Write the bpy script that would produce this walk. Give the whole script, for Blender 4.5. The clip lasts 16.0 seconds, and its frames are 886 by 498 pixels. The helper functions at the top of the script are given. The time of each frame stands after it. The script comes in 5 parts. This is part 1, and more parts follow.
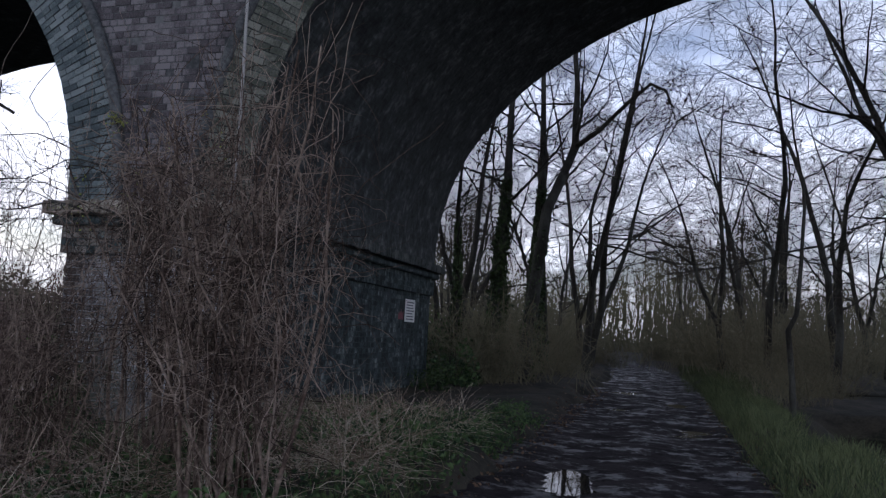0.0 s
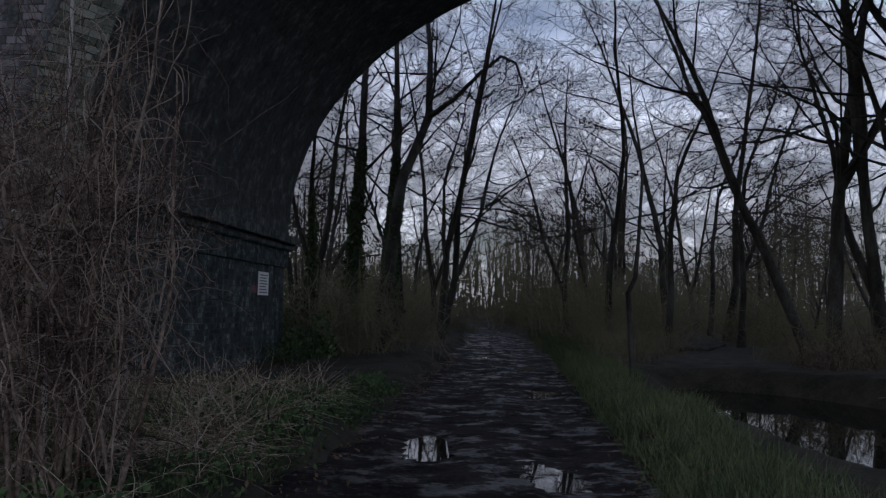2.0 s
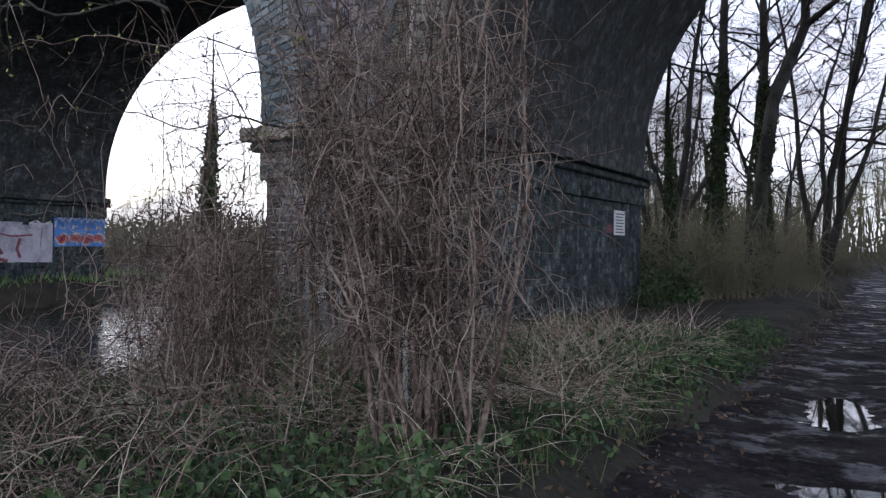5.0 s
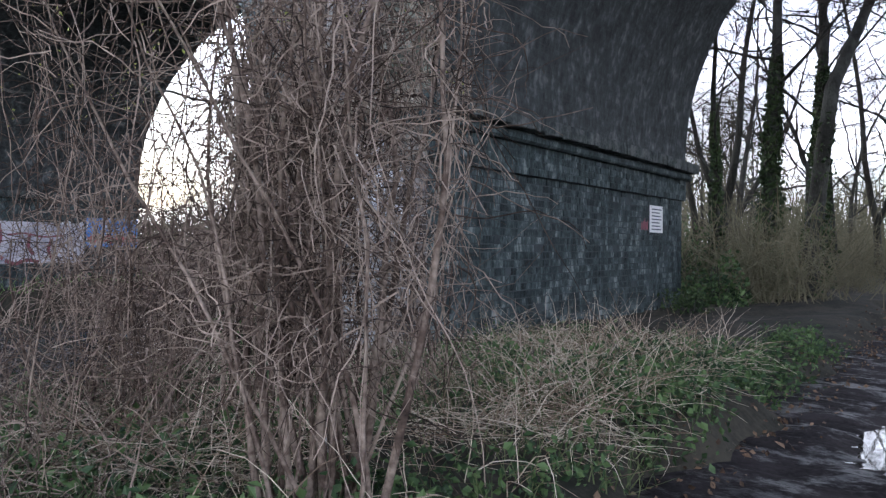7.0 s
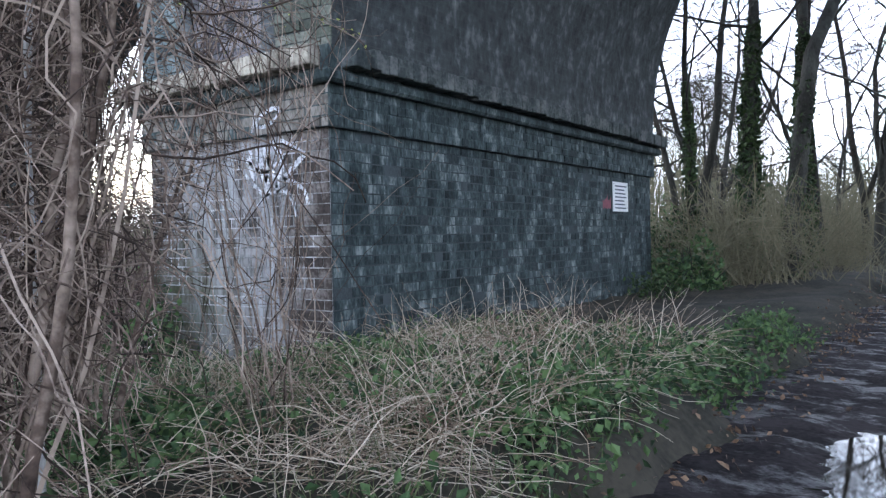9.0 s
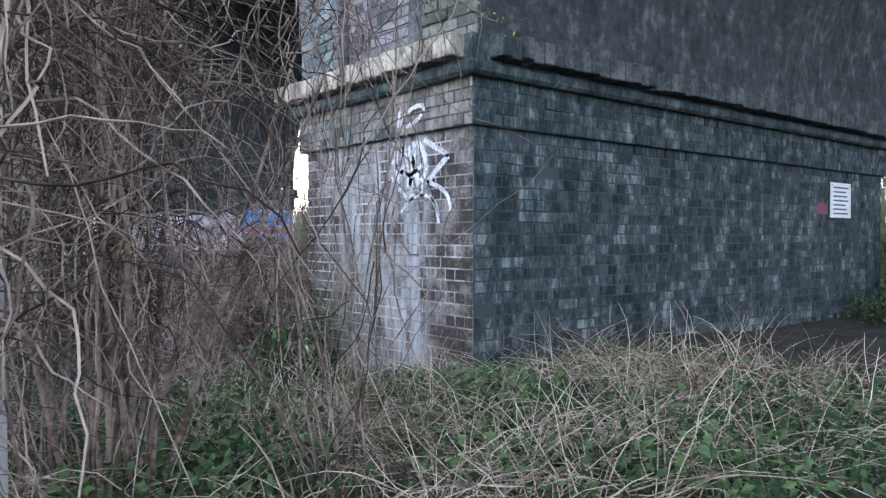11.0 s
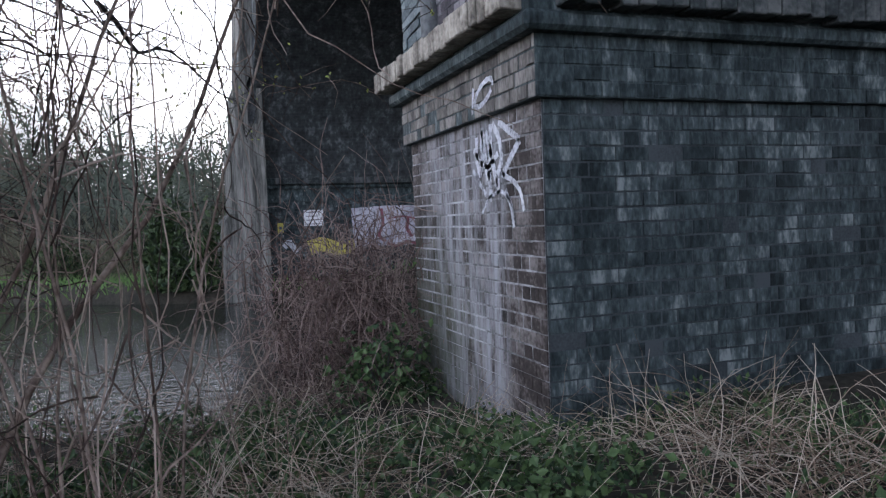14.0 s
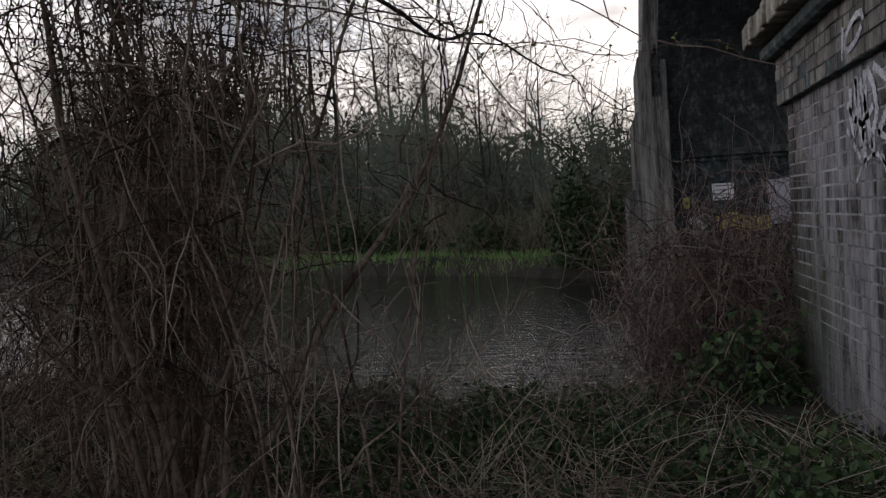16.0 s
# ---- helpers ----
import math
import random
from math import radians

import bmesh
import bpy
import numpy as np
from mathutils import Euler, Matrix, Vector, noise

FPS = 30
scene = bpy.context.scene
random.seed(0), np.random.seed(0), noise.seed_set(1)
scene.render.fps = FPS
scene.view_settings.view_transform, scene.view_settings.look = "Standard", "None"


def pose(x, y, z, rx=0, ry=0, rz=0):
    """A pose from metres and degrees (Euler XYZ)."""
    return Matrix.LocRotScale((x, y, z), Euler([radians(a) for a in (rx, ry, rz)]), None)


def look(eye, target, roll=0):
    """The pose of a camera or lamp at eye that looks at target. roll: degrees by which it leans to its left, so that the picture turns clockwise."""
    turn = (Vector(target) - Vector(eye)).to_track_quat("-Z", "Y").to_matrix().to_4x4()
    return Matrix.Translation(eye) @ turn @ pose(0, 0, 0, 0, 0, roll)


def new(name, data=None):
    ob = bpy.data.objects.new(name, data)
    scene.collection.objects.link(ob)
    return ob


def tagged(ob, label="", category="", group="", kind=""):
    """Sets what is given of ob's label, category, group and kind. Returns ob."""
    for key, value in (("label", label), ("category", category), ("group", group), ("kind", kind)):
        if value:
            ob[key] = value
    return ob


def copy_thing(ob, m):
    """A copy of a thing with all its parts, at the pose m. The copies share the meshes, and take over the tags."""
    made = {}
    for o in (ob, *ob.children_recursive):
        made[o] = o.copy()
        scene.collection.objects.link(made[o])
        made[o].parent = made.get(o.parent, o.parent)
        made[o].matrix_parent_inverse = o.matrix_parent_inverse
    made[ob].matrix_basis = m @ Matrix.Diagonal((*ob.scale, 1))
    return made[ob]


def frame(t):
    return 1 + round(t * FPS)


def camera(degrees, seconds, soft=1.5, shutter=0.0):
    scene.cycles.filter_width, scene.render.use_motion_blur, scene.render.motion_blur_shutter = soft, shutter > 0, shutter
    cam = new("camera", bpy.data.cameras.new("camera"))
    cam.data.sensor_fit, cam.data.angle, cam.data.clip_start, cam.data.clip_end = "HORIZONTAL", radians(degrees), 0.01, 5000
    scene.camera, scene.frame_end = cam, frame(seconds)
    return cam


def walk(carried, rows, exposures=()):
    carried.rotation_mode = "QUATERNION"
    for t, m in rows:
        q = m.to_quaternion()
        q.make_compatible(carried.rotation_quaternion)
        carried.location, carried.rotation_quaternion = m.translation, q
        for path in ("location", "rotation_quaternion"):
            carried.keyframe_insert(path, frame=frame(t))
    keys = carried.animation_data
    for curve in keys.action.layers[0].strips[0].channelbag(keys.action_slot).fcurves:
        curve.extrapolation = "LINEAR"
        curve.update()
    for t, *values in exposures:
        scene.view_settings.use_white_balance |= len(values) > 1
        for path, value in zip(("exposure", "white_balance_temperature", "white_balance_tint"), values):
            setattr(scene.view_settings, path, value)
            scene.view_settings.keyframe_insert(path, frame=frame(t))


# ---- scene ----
cam = camera(61.34, 16.0, soft=1.35)
# time, eye, yaw to the left of +y, pitch up, roll
PATH = [
    (0.0, 4.734, -7.652, 1.111, 16.69, 6.29, 3.04),
    (0.5, 4.780, -7.480, 1.110, 10.24, 7.01, 3.33),
    (1.0, 4.765, -7.413, 1.116, 2.35, 7.36, 2.64),
    (1.5, 4.736, -7.482, 1.116, -0.59, 6.26, 1.30),
    (2.0, 4.693, -7.589, 1.112, 5.44, 4.43, 1.25),
    (2.5, 4.685, -7.682, 1.091, 14.58, 1.94, 1.33),
    (3.0, 4.591, -7.600, 1.065, 23.49, 0.44, 0.61),
    (3.5, 4.488, -7.411, 1.048, 27.76, 1.48, 0.90),
    (4.0, 4.415, -7.237, 1.035, 28.04, 0.50, 0.69),
    (6.5, 4.303, -5.999, 0.986, 37.43, 0.33, 0.33),
    (7.0, 4.313, -5.712, 0.987, 35.93, -0.05, 0.27),
    (7.5, 4.367, -5.398, 0.977, 35.50, -1.28, 0.07),
    (8.0, 4.402, -5.080, 0.973, 35.61, -1.17, 0.12),
    (8.5, 4.359, -4.762, 0.955, 33.04, -0.90, -0.22),
    (9.0, 4.287, -4.454, 0.895, 35.45, -0.71, -1.24),
    (9.5, 4.278, -4.252, 0.894, 39.68, 0.41, -1.30),
    (10.0, 4.216, -4.074, 0.924, 44.22, 2.14, -0.11),
    (10.2, 4.183, -4.022, 0.937, 46.21, 1.52, 0.02),
    (12.3, 4.049, -2.778, 1.179, 56.80, -3.09, -0.15),
    (12.5, 4.025, -2.672, 1.192, 58.90, -3.33, -0.24),
    (13.0, 3.976, -2.398, 1.188, 61.14, -3.47, -0.61),
    (13.5, 3.845, -2.134, 1.180, 62.21, -2.81, -0.44),
    (14.0, 3.751, -1.879, 1.179, 70.82, -2.17, -2.12),
    (14.5, 3.708, -1.683, 1.208, 84.19, -2.10, -3.09),
    (15.0, 3.584, -1.564, 1.183, 90.48, -0.81, -2.60),
    (15.5, 3.525, -1.408, 1.188, 95.79, -1.17, -3.55),
    (16.0, 3.548, -1.263, 1.161, 102.83, -2.49, -3.29),
]


def path_pose(x, y, z, yaw, pitch, roll):
    return pose(x, y, z, 0, 0, yaw) @ pose(0, 0, 0, 90 + pitch) @ pose(0, 0, 0, 0, 0, roll)

EXPOSURES = [(0, -2.2, 5800, 6), (0.5, -2.25, 5750, 4), (1.5, -2.8, 5800, 5), (2.0, -2.85, 5800, 4), (2.5, -2.25, 5800, 5), (3.5, -2.0, 5850, 6), (4.0, -1.8, 5900, 6),
             (6.5, -0.65, 6000, 3), (7.5, -0.5, 5900, 2), (9, -0.15, 5700, -1), (10, 0.15, 5650, -2), (12.5, -0.2, 5700, 4), (13.5, -0.45, 5700, 5),
             (14.5, -1.35, 6100, 5), (15.5, -2.25, 6500, 5), (16, -2.25, 6700, 5)]
walk(cam, [(r[0], path_pose(*r[1:])) for r in PATH], EXPOSURES)

# ---- sky and sun: dusk, broken cloud, low sun behind the river wood ----
world = bpy.data.worlds.new("world")
scene.world = world
world.use_nodes = True
wn, wl = world.node_tree.nodes, world.node_tree.links
wn.clear()
w_out = wn.new("ShaderNodeOutputWorld")
w_bg = wn.new("ShaderNodeBackground")
w_sky = wn.new("ShaderNodeTexSky")
w_sky.sky_type = "NISHITA"
w_sky.sun_disc = False
w_sky.sun_elevation = radians(7)
w_sky.sun_rotation = radians(-75)
w_sky.air_density = 1.0
w_sky.dust_density = 1.5
w_co = wn.new("ShaderNodeTexCoord")
w_map = wn.new("ShaderNodeMapping")
w_map.inputs["Scale"].default_value = (1.6, 1.6, 4.5)
w_noise = wn.new("ShaderNodeTexNoise")
w_noise.inputs["Scale"].default_value = 1.7
w_noise.inputs["Detail"].default_value = 7
w_noise.inputs["Roughness"].default_value = 0.55
w_ramp = wn.new("ShaderNodeValToRGB")
w_ramp.color_ramp.elements[0].position = 0.24
w_ramp.color_ramp.elements[1].position = 0.5
w_mix = wn.new("ShaderNodeMix")
w_mix.data_type = "RGBA"
w_mix.inputs["B"].default_value = (1, 1, 1, 1)
wl.new(w_co.outputs["Generated"], w_map.inputs["Vector"])
wl.new(w_map.outputs["Vector"], w_noise.inputs["Vector"])
wl.new(w_noise.outputs["Fac"], w_ramp.inputs["Fac"])
wl.new(w_ramp.outputs["Color"], w_mix.inputs["Factor"])
w_blue = wn.new("ShaderNodeMix")
w_blue.data_type = "RGBA"
w_blue.blend_type = "MULTIPLY"
w_blue.inputs["Factor"].default_value = 1.0
w_blue.inputs["B"].default_value = (3.4, 4.1, 6.2, 1)
wl.new(w_sky.outputs["Color"], w_blue.inputs["A"])
wl.new(w_blue.outputs["Result"], w_mix.inputs["A"])
# the cloud is brightest low down, where the last light comes under it, and duller overhead
w_sep = wn.new("ShaderNodeSeparateXYZ")
wl.new(w_co.outputs["Generated"], w_sep.inputs[0])
w_cloud = wn.new("ShaderNodeValToRGB")
w_cloud.color_ramp.elements[0].position, w_cloud.color_ramp.elements[0].color = 0.0, (1.0, 0.94, 0.95, 1)
w_cloud.color_ramp.elements[1].position, w_cloud.color_ramp.elements[1].color = 0.7, (0.13, 0.145, 0.185, 1)
w_low = w_cloud.color_ramp.elements.new(0.35)
w_low.color = (0.78, 0.8, 0.95, 1)
wl.new(w_sep.outputs["Z"], w_cloud.inputs["Fac"])
w_gain = wn.new("ShaderNodeMix")
w_gain.data_type = "RGBA"
w_gain.blend_type = "MULTIPLY"
w_gain.inputs["Factor"].default_value = 1.0
w_gain.inputs["B"].default_value = (47, 47, 47, 1)
wl.new(w_cloud.outputs["Color"], w_gain.inputs["A"])
# towards the low sun the cloud is far brighter and a little warm
w_dot = wn.new("ShaderNodeVectorMath")
w_dot.operation = "DOT_PRODUCT"
w_dot.inputs[1].default_value = (-0.96, -0.23, 0.15)
wl.new(w_co.outputs["Generated"], w_dot.inputs[0])
w_glow = wn.new("ShaderNodeValToRGB")
w_glow.color_ramp.elements[0].position, w_glow.color_ramp.elements[0].color = 0.25, (1.0, 0.985, 1.02, 1)
w_glow.color_ramp.elements[1].position, w_glow.color_ramp.elements[1].color = 0.95, (1.15, 1.06, 0.98, 1)
wl.new(w_dot.outputs["Value"], w_glow.inputs["Fac"])
w_sun = wn.new("ShaderNodeMix")
w_sun.data_type = "RGBA"
w_sun.blend_type = "MULTIPLY"
w_sun.inputs["Factor"].default_value = 1.0
wl.new(w_gain.outputs["Result"], w_sun.inputs["A"])
wl.new(w_glow.outputs["Color"], w_sun.inputs["B"])
w_patch = wn.new("ShaderNodeTexNoise")
w_patch.inputs["Scale"].default_value = 3.1
w_patch.inputs["Detail"].default_value = 6
wl.new(w_map.outputs["Vector"], w_patch.inputs["Vector"])
w_even = wn.new("ShaderNodeMapRange")
w_even.inputs["From Min"].default_value, w_even.inputs["From Max"].default_value = 0.34, 0.66
w_even.inputs["To Min"].default_value, w_even.inputs["To Max"].default_value = 0.6, 1.45
wl.new(w_patch.outputs["Fac"], w_even.inputs["Value"])
w_puff = wn.new("ShaderNodeMix")
w_puff.data_type = "RGBA"
w_puff.blend_type = "MULTIPLY"
w_puff.inputs["Factor"].default_value = 1.0
wl.new(w_sun.outputs["Result"], w_puff.inputs["A"])
wl.new(w_even.outputs["Result"], w_puff.inputs["B"])
wl.new(w_puff.outputs["Result"], w_mix.inputs["B"])
wl.new(w_mix.outputs["Result"], w_bg.inputs["Color"])
w_bg.inputs["Strength"].default_value = 0.13
wl.new(w_bg.outputs["Background"], w_out.inputs["Surface"])

sun = new("sun", bpy.data.lights.new("sun", "SUN"))
sun.data.energy = 0.7
sun.data.angle = radians(14)
sun.data.color = (1.0, 0.86, 0.74)
sun.matrix_world = look((-60, -14, 9), (0, 0, 0))

# ---- materials ----
def node_mat(name, stops, scale=6.0, rough=0.85, bump=0.3, fine=60.0, metal=0.0, vary=0.0, per="", stretch=(1, 1, 1), spec=0.3):
    """A surface with a colour ramp over two scales of noise, and fine relief."""
    m = bpy.data.materials.new(name)
    m.use_nodes = True
    n, l = m.node_tree.nodes, m.node_tree.links
    b = n["Principled BSDF"]
    geo = n.new("ShaderNodeNewGeometry")
    mp = n.new("ShaderNodeMapping")
    mp.inputs["Scale"].default_value = stretch
    l.new(geo.outputs["Position"], mp.inputs["Vector"])
    big = n.new("ShaderNodeTexNoise")
    big.inputs["Scale"].default_value = scale
    big.inputs["Detail"].default_value = 6
    big.inputs["Roughness"].default_value = 0.62
    small = n.new("ShaderNodeTexNoise")
    small.inputs["Scale"].default_value = fine
    small.inputs["Detail"].default_value = 3
    l.new(mp.outputs["Vector"], big.inputs["Vector"])
    l.new(mp.outputs["Vector"], small.inputs["Vector"])
    add = n.new("ShaderNodeMath")
    add.operation = "MULTIPLY_ADD"
    add.inputs[1].default_value = 0.45
    l.new(small.outputs["Fac"], add.inputs[0])
    l.new(big.outputs["Fac"], add.inputs[2])
    drive = add.outputs[0]
    if vary:
        src = n.new("ShaderNodeObjectInfo") if per == "object" else geo
        out = src.outputs["Random"] if per == "object" else src.outputs["Random Per Island"]
        add2 = n.new("ShaderNodeMath")
        add2.operation = "MULTIPLY_ADD"
        add2.inputs[1].default_value = vary
        l.new(out, add2.inputs[0])
        l.new(drive, add2.inputs[2])
        sub = n.new("ShaderNodeMath")
        sub.operation = "SUBTRACT"
        sub.inputs[1].default_value = vary / 2
        l.new(add2.outputs[0], sub.inputs[0])
        drive = sub.outputs[0]
    ramp = n.new("ShaderNodeValToRGB")
    el = ramp.color_ramp.elements
    for k, (p, c) in enumerate(stops):
        e = el[k] if k < 2 else el.new(p)
        e.position, e.color = p, (*c, 1)
    l.new(drive, ramp.inputs["Fac"])
    l.new(ramp.outputs["Color"], b.inputs["Base Color"])
    b.inputs["Roughness"].default_value = rough
    b.inputs["Metallic"].default_value = metal
    b.inputs["Specular IOR Level"].default_value = spec
    if bump:
        bp = n.new("ShaderNodeBump")
        bp.inputs["Strength"].default_value = bump
        bp.inputs["Distance"].default_value = 0.01
        l.new(add.outputs[0], bp.inputs["Height"])
        l.new(bp.outputs["Normal"], b.inputs["Normal"])
    return m


M_BRICK_DARK = node_mat("blue_brick", [(0.5, (0.007, 0.012, 0.013)), (0.68, (0.026, 0.038, 0.04)), (0.84, (0.07, 0.09, 0.091)), (1.0, (0.22, 0.245, 0.24))], 5.5, 0.8, 1.0, 30, vary=0.2, per="island", stretch=(1.4, 1.4, 0.6))
M_BRICK_FRONT = node_mat("brown_brick", [(0.45, (0.013, 0.0105, 0.01)), (0.66, (0.048, 0.038, 0.034)), (0.92, (0.22, 0.2, 0.19))], 3.6, 0.8, 0.8, 38, vary=0.26, per="object")
M_BRICK_SPANDREL = node_mat("purple_brick", [(0.4, (0.036, 0.032, 0.036)), (0.62, (0.085, 0.076, 0.083)), (0.88, (0.22, 0.205, 0.215))], 1.5, 0.8, 0.5, 45, vary=0.35, per="island")
M_BRICK_RING = node_mat("ring_brick", [(0.4, (0.03, 0.042, 0.048)), (0.62, (0.075, 0.1, 0.108)), (0.88, (0.2, 0.235, 0.24))], 1.5, 0.75, 0.5, 45, vary=0.35, per="island")
M_BRICK_BAND = node_mat("band_brick", [(0.45, (0.04, 0.037, 0.034)), (0.65, (0.12, 0.11, 0.098)), (0.92, (0.32, 0.3, 0.27))], 2.6, 0.85, 0.6, 30, vary=0.16, per="island", stretch=(1.5, 1.5, 0.6))
M_BRICK_RING_DARK = node_mat("dark_ring_brick", [(0.4, (0.03, 0.036, 0.028)), (0.62, (0.07, 0.078, 0.062)), (0.88, (0.2, 0.205, 0.175))], 1.5, 0.8, 0.5, 45, vary=0.35, per="island")
M_LIME = node_mat("limed_brick", [(0.45, (0.02, 0.02, 0.018)), (0.64, (0.07, 0.07, 0.062)), (0.92, (0.3, 0.29, 0.26))], 1.6, 0.9, 0.9, 14, stretch=(3.5, 3.5, 0.25))
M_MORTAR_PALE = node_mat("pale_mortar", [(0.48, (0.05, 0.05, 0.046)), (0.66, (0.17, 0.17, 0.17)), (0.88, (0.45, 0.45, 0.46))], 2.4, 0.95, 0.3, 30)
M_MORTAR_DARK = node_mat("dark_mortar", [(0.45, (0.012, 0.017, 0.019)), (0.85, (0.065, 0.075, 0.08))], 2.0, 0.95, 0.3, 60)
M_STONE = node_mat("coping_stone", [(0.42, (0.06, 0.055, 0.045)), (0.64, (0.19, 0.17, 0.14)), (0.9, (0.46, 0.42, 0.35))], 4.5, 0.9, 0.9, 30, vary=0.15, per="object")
# the same coping on the pier sides, with shade put into its colour
M_STONE_SHADED = node_mat("shaded_coping_stone", [(0.45, (0.014, 0.018, 0.019)), (0.66, (0.042, 0.05, 0.05)), (0.92, (0.13, 0.135, 0.13))], 4.0, 0.9, 0.9, 30, vary=0.15, per="object")
M_SOOT = node_mat("sooty_brick", [(0.42, (0.018, 0.02, 0.022)), (0.62, (0.05, 0.055, 0.058)), (0.86, (0.16, 0.165, 0.165))], 0.9, 0.85, 0.6, 22)
M_PATH = node_mat("wet_mud_track", [(0.42, (0.006, 0.005, 0.0055)), (0.62, (0.014, 0.0115, 0.0125)), (0.88, (0.045, 0.038, 0.039))], 2.2, 0.55, 1.0, 30, spec=0.3)


def wet_patches(m, scale, wet, dry):
    """Lets standing damp smooth the mud in ragged patches that lie across the track."""
    n, l = m.node_tree.nodes, m.node_tree.links
    geo = n.new("ShaderNodeNewGeometry")
    mp = n.new("ShaderNodeMapping")
    mp.inputs["Scale"].default_value = (1.0, 1.35, 1.0)
    tex = n.new("ShaderNodeTexNoise")
    tex.inputs["Scale"].default_value = scale
    tex.inputs["Detail"].default_value = 9
    tex.inputs["Roughness"].default_value = 0.72
    span = n.new("ShaderNodeMapRange")
    span.inputs["From Min"].default_value = 0.5
    span.inputs["From Max"].default_value = 0.59
    span.inputs["To Min"].default_value = dry
    span.inputs["To Max"].default_value = wet
    l.new(geo.outputs["Position"], mp.inputs["Vector"])
    l.new(mp.outputs["Vector"], tex.inputs["Vector"])
    l.new(tex.outputs["Fac"], span.inputs["Value"])
    b = n["Principled BSDF"]
    l.new(span.outputs["Result"], b.inputs["Roughness"])
    gloss = n.new("ShaderNodeMapRange")
    gloss.inputs["From Min"].default_value, gloss.inputs["From Max"].default_value = wet, dry
    gloss.inputs["To Min"].default_value, gloss.inputs["To Max"].default_value = 0.45, 0.12
    l.new(span.outputs["Result"], gloss.inputs["Value"])
    l.new(gloss.outputs["Result"], b.inputs["Specular IOR Level"])


wet_patches(M_PATH, 2.6, 0.36, 0.9)
M_SOIL = node_mat("grassy_soil", [(0.4, (0.009, 0.01, 0.007)), (0.6, (0.02, 0.02, 0.014)), (0.85, (0.058, 0.05, 0.037))], 1.6, 0.95, 0.8, 24)
M_BARK = node_mat("alder_bark", [(0.4, (0.01, 0.009, 0.008)), (0.65, (0.028, 0.026, 0.022)), (0.92, (0.085, 0.085, 0.075))], 3.0, 0.9, 0.8, 40, stretch=(1, 1, 0.35))
M_TWIG = node_mat("bare_twigs", [(0.4, (0.024, 0.018, 0.015)), (0.85, (0.085, 0.065, 0.055))], 3.0, 0.9, 0.0, 40)
# paler twigs for further woods and scrub, with haze put into the colour
M_TWIG_PALE = node_mat("hazed_twigs", [(0.4, (0.09, 0.085, 0.055)), (0.85, (0.24, 0.22, 0.15))], 1.0, 0.9, 0.0, 40)
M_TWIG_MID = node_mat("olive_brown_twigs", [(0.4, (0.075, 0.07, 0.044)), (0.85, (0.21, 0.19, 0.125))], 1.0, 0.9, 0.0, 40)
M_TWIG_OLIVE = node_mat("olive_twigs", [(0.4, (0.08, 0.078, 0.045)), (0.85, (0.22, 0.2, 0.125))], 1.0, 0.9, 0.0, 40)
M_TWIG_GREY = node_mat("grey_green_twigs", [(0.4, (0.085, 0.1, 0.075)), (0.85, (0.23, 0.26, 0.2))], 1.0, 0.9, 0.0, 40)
M_VINE = node_mat("dry_vine", [(0.45, (0.024, 0.0155, 0.012)), (0.68, (0.094, 0.066, 0.052)), (0.95, (0.34, 0.27, 0.22))], 4.0, 0.9, 0.0, 40, vary=0.5, per="island")
M_RUST = node_mat("rusty_stems", [(0.42, (0.045, 0.028, 0.024)), (0.65, (0.13, 0.09, 0.077)), (0.9, (0.3, 0.23, 0.2))], 4.0, 0.9, 0.0, 40, vary=0.5, per="island")
M_STRAW = node_mat("dead_grass", [(0.42, (0.1, 0.066, 0.045)), (0.65, (0.27, 0.205, 0.15)), (0.88, (0.52, 0.45, 0.36))], 3.0, 0.9, 0.0, 40, vary=0.5, per="island")
M_LEAF = node_mat("green_weeds", [(0.42, (0.016, 0.034, 0.014)), (0.65, (0.036, 0.068, 0.024)), (0.88, (0.09, 0.14, 0.05))], 2.0, 0.6, 0.0, 40, vary=0.5, per="island")
M_VERGE = node_mat("verge_grass", [(0.42, (0.03, 0.046, 0.02)), (0.65, (0.068, 0.092, 0.038)), (0.88, (0.15, 0.17, 0.08))], 2.0, 0.7, 0.0, 40, vary=0.5, per="island")
M_IVY = node_mat("ivy_leaves", [(0.42, (0.012, 0.026, 0.008)), (0.65, (0.028, 0.05, 0.016)), (0.88, (0.06, 0.09, 0.03))], 2.0, 0.5, 0.0, 40, vary=0.5, per="island")
M_PALE_STEM = node_mat("pale_stem", [(0.35, (0.2, 0.19, 0.18)), (0.8, (0.42, 0.41, 0.4))], 5.0, 0.85, 0.2, 60)
M_NEW_LEAF = node_mat("new_leaf", [(0.35, (0.12, 0.16, 0.03)), (0.8, (0.3, 0.33, 0.08))], 5.0, 0.6, 0.0, 60)
M_GRASS = node_mat("bank_grass", [(0.4, (0.08, 0.15, 0.035)), (0.8, (0.18, 0.28, 0.09))], 1.0, 0.7, 0.0, 40, vary=0.3, per="island")
M_WHITE_PAINT = node_mat("white_paint", [(0.54, (0.14, 0.14, 0.15)), (0.7, (0.48, 0.49, 0.53)), (0.92, (0.76, 0.77, 0.8))], 7.0, 0.7, 0.3, 45)
M_BLUE_PAINT = node_mat("blue_paint", [(0.3, (0.05, 0.13, 0.42)), (0.8, (0.12, 0.28, 0.65))], 4.0, 0.6, 0.2, 60)
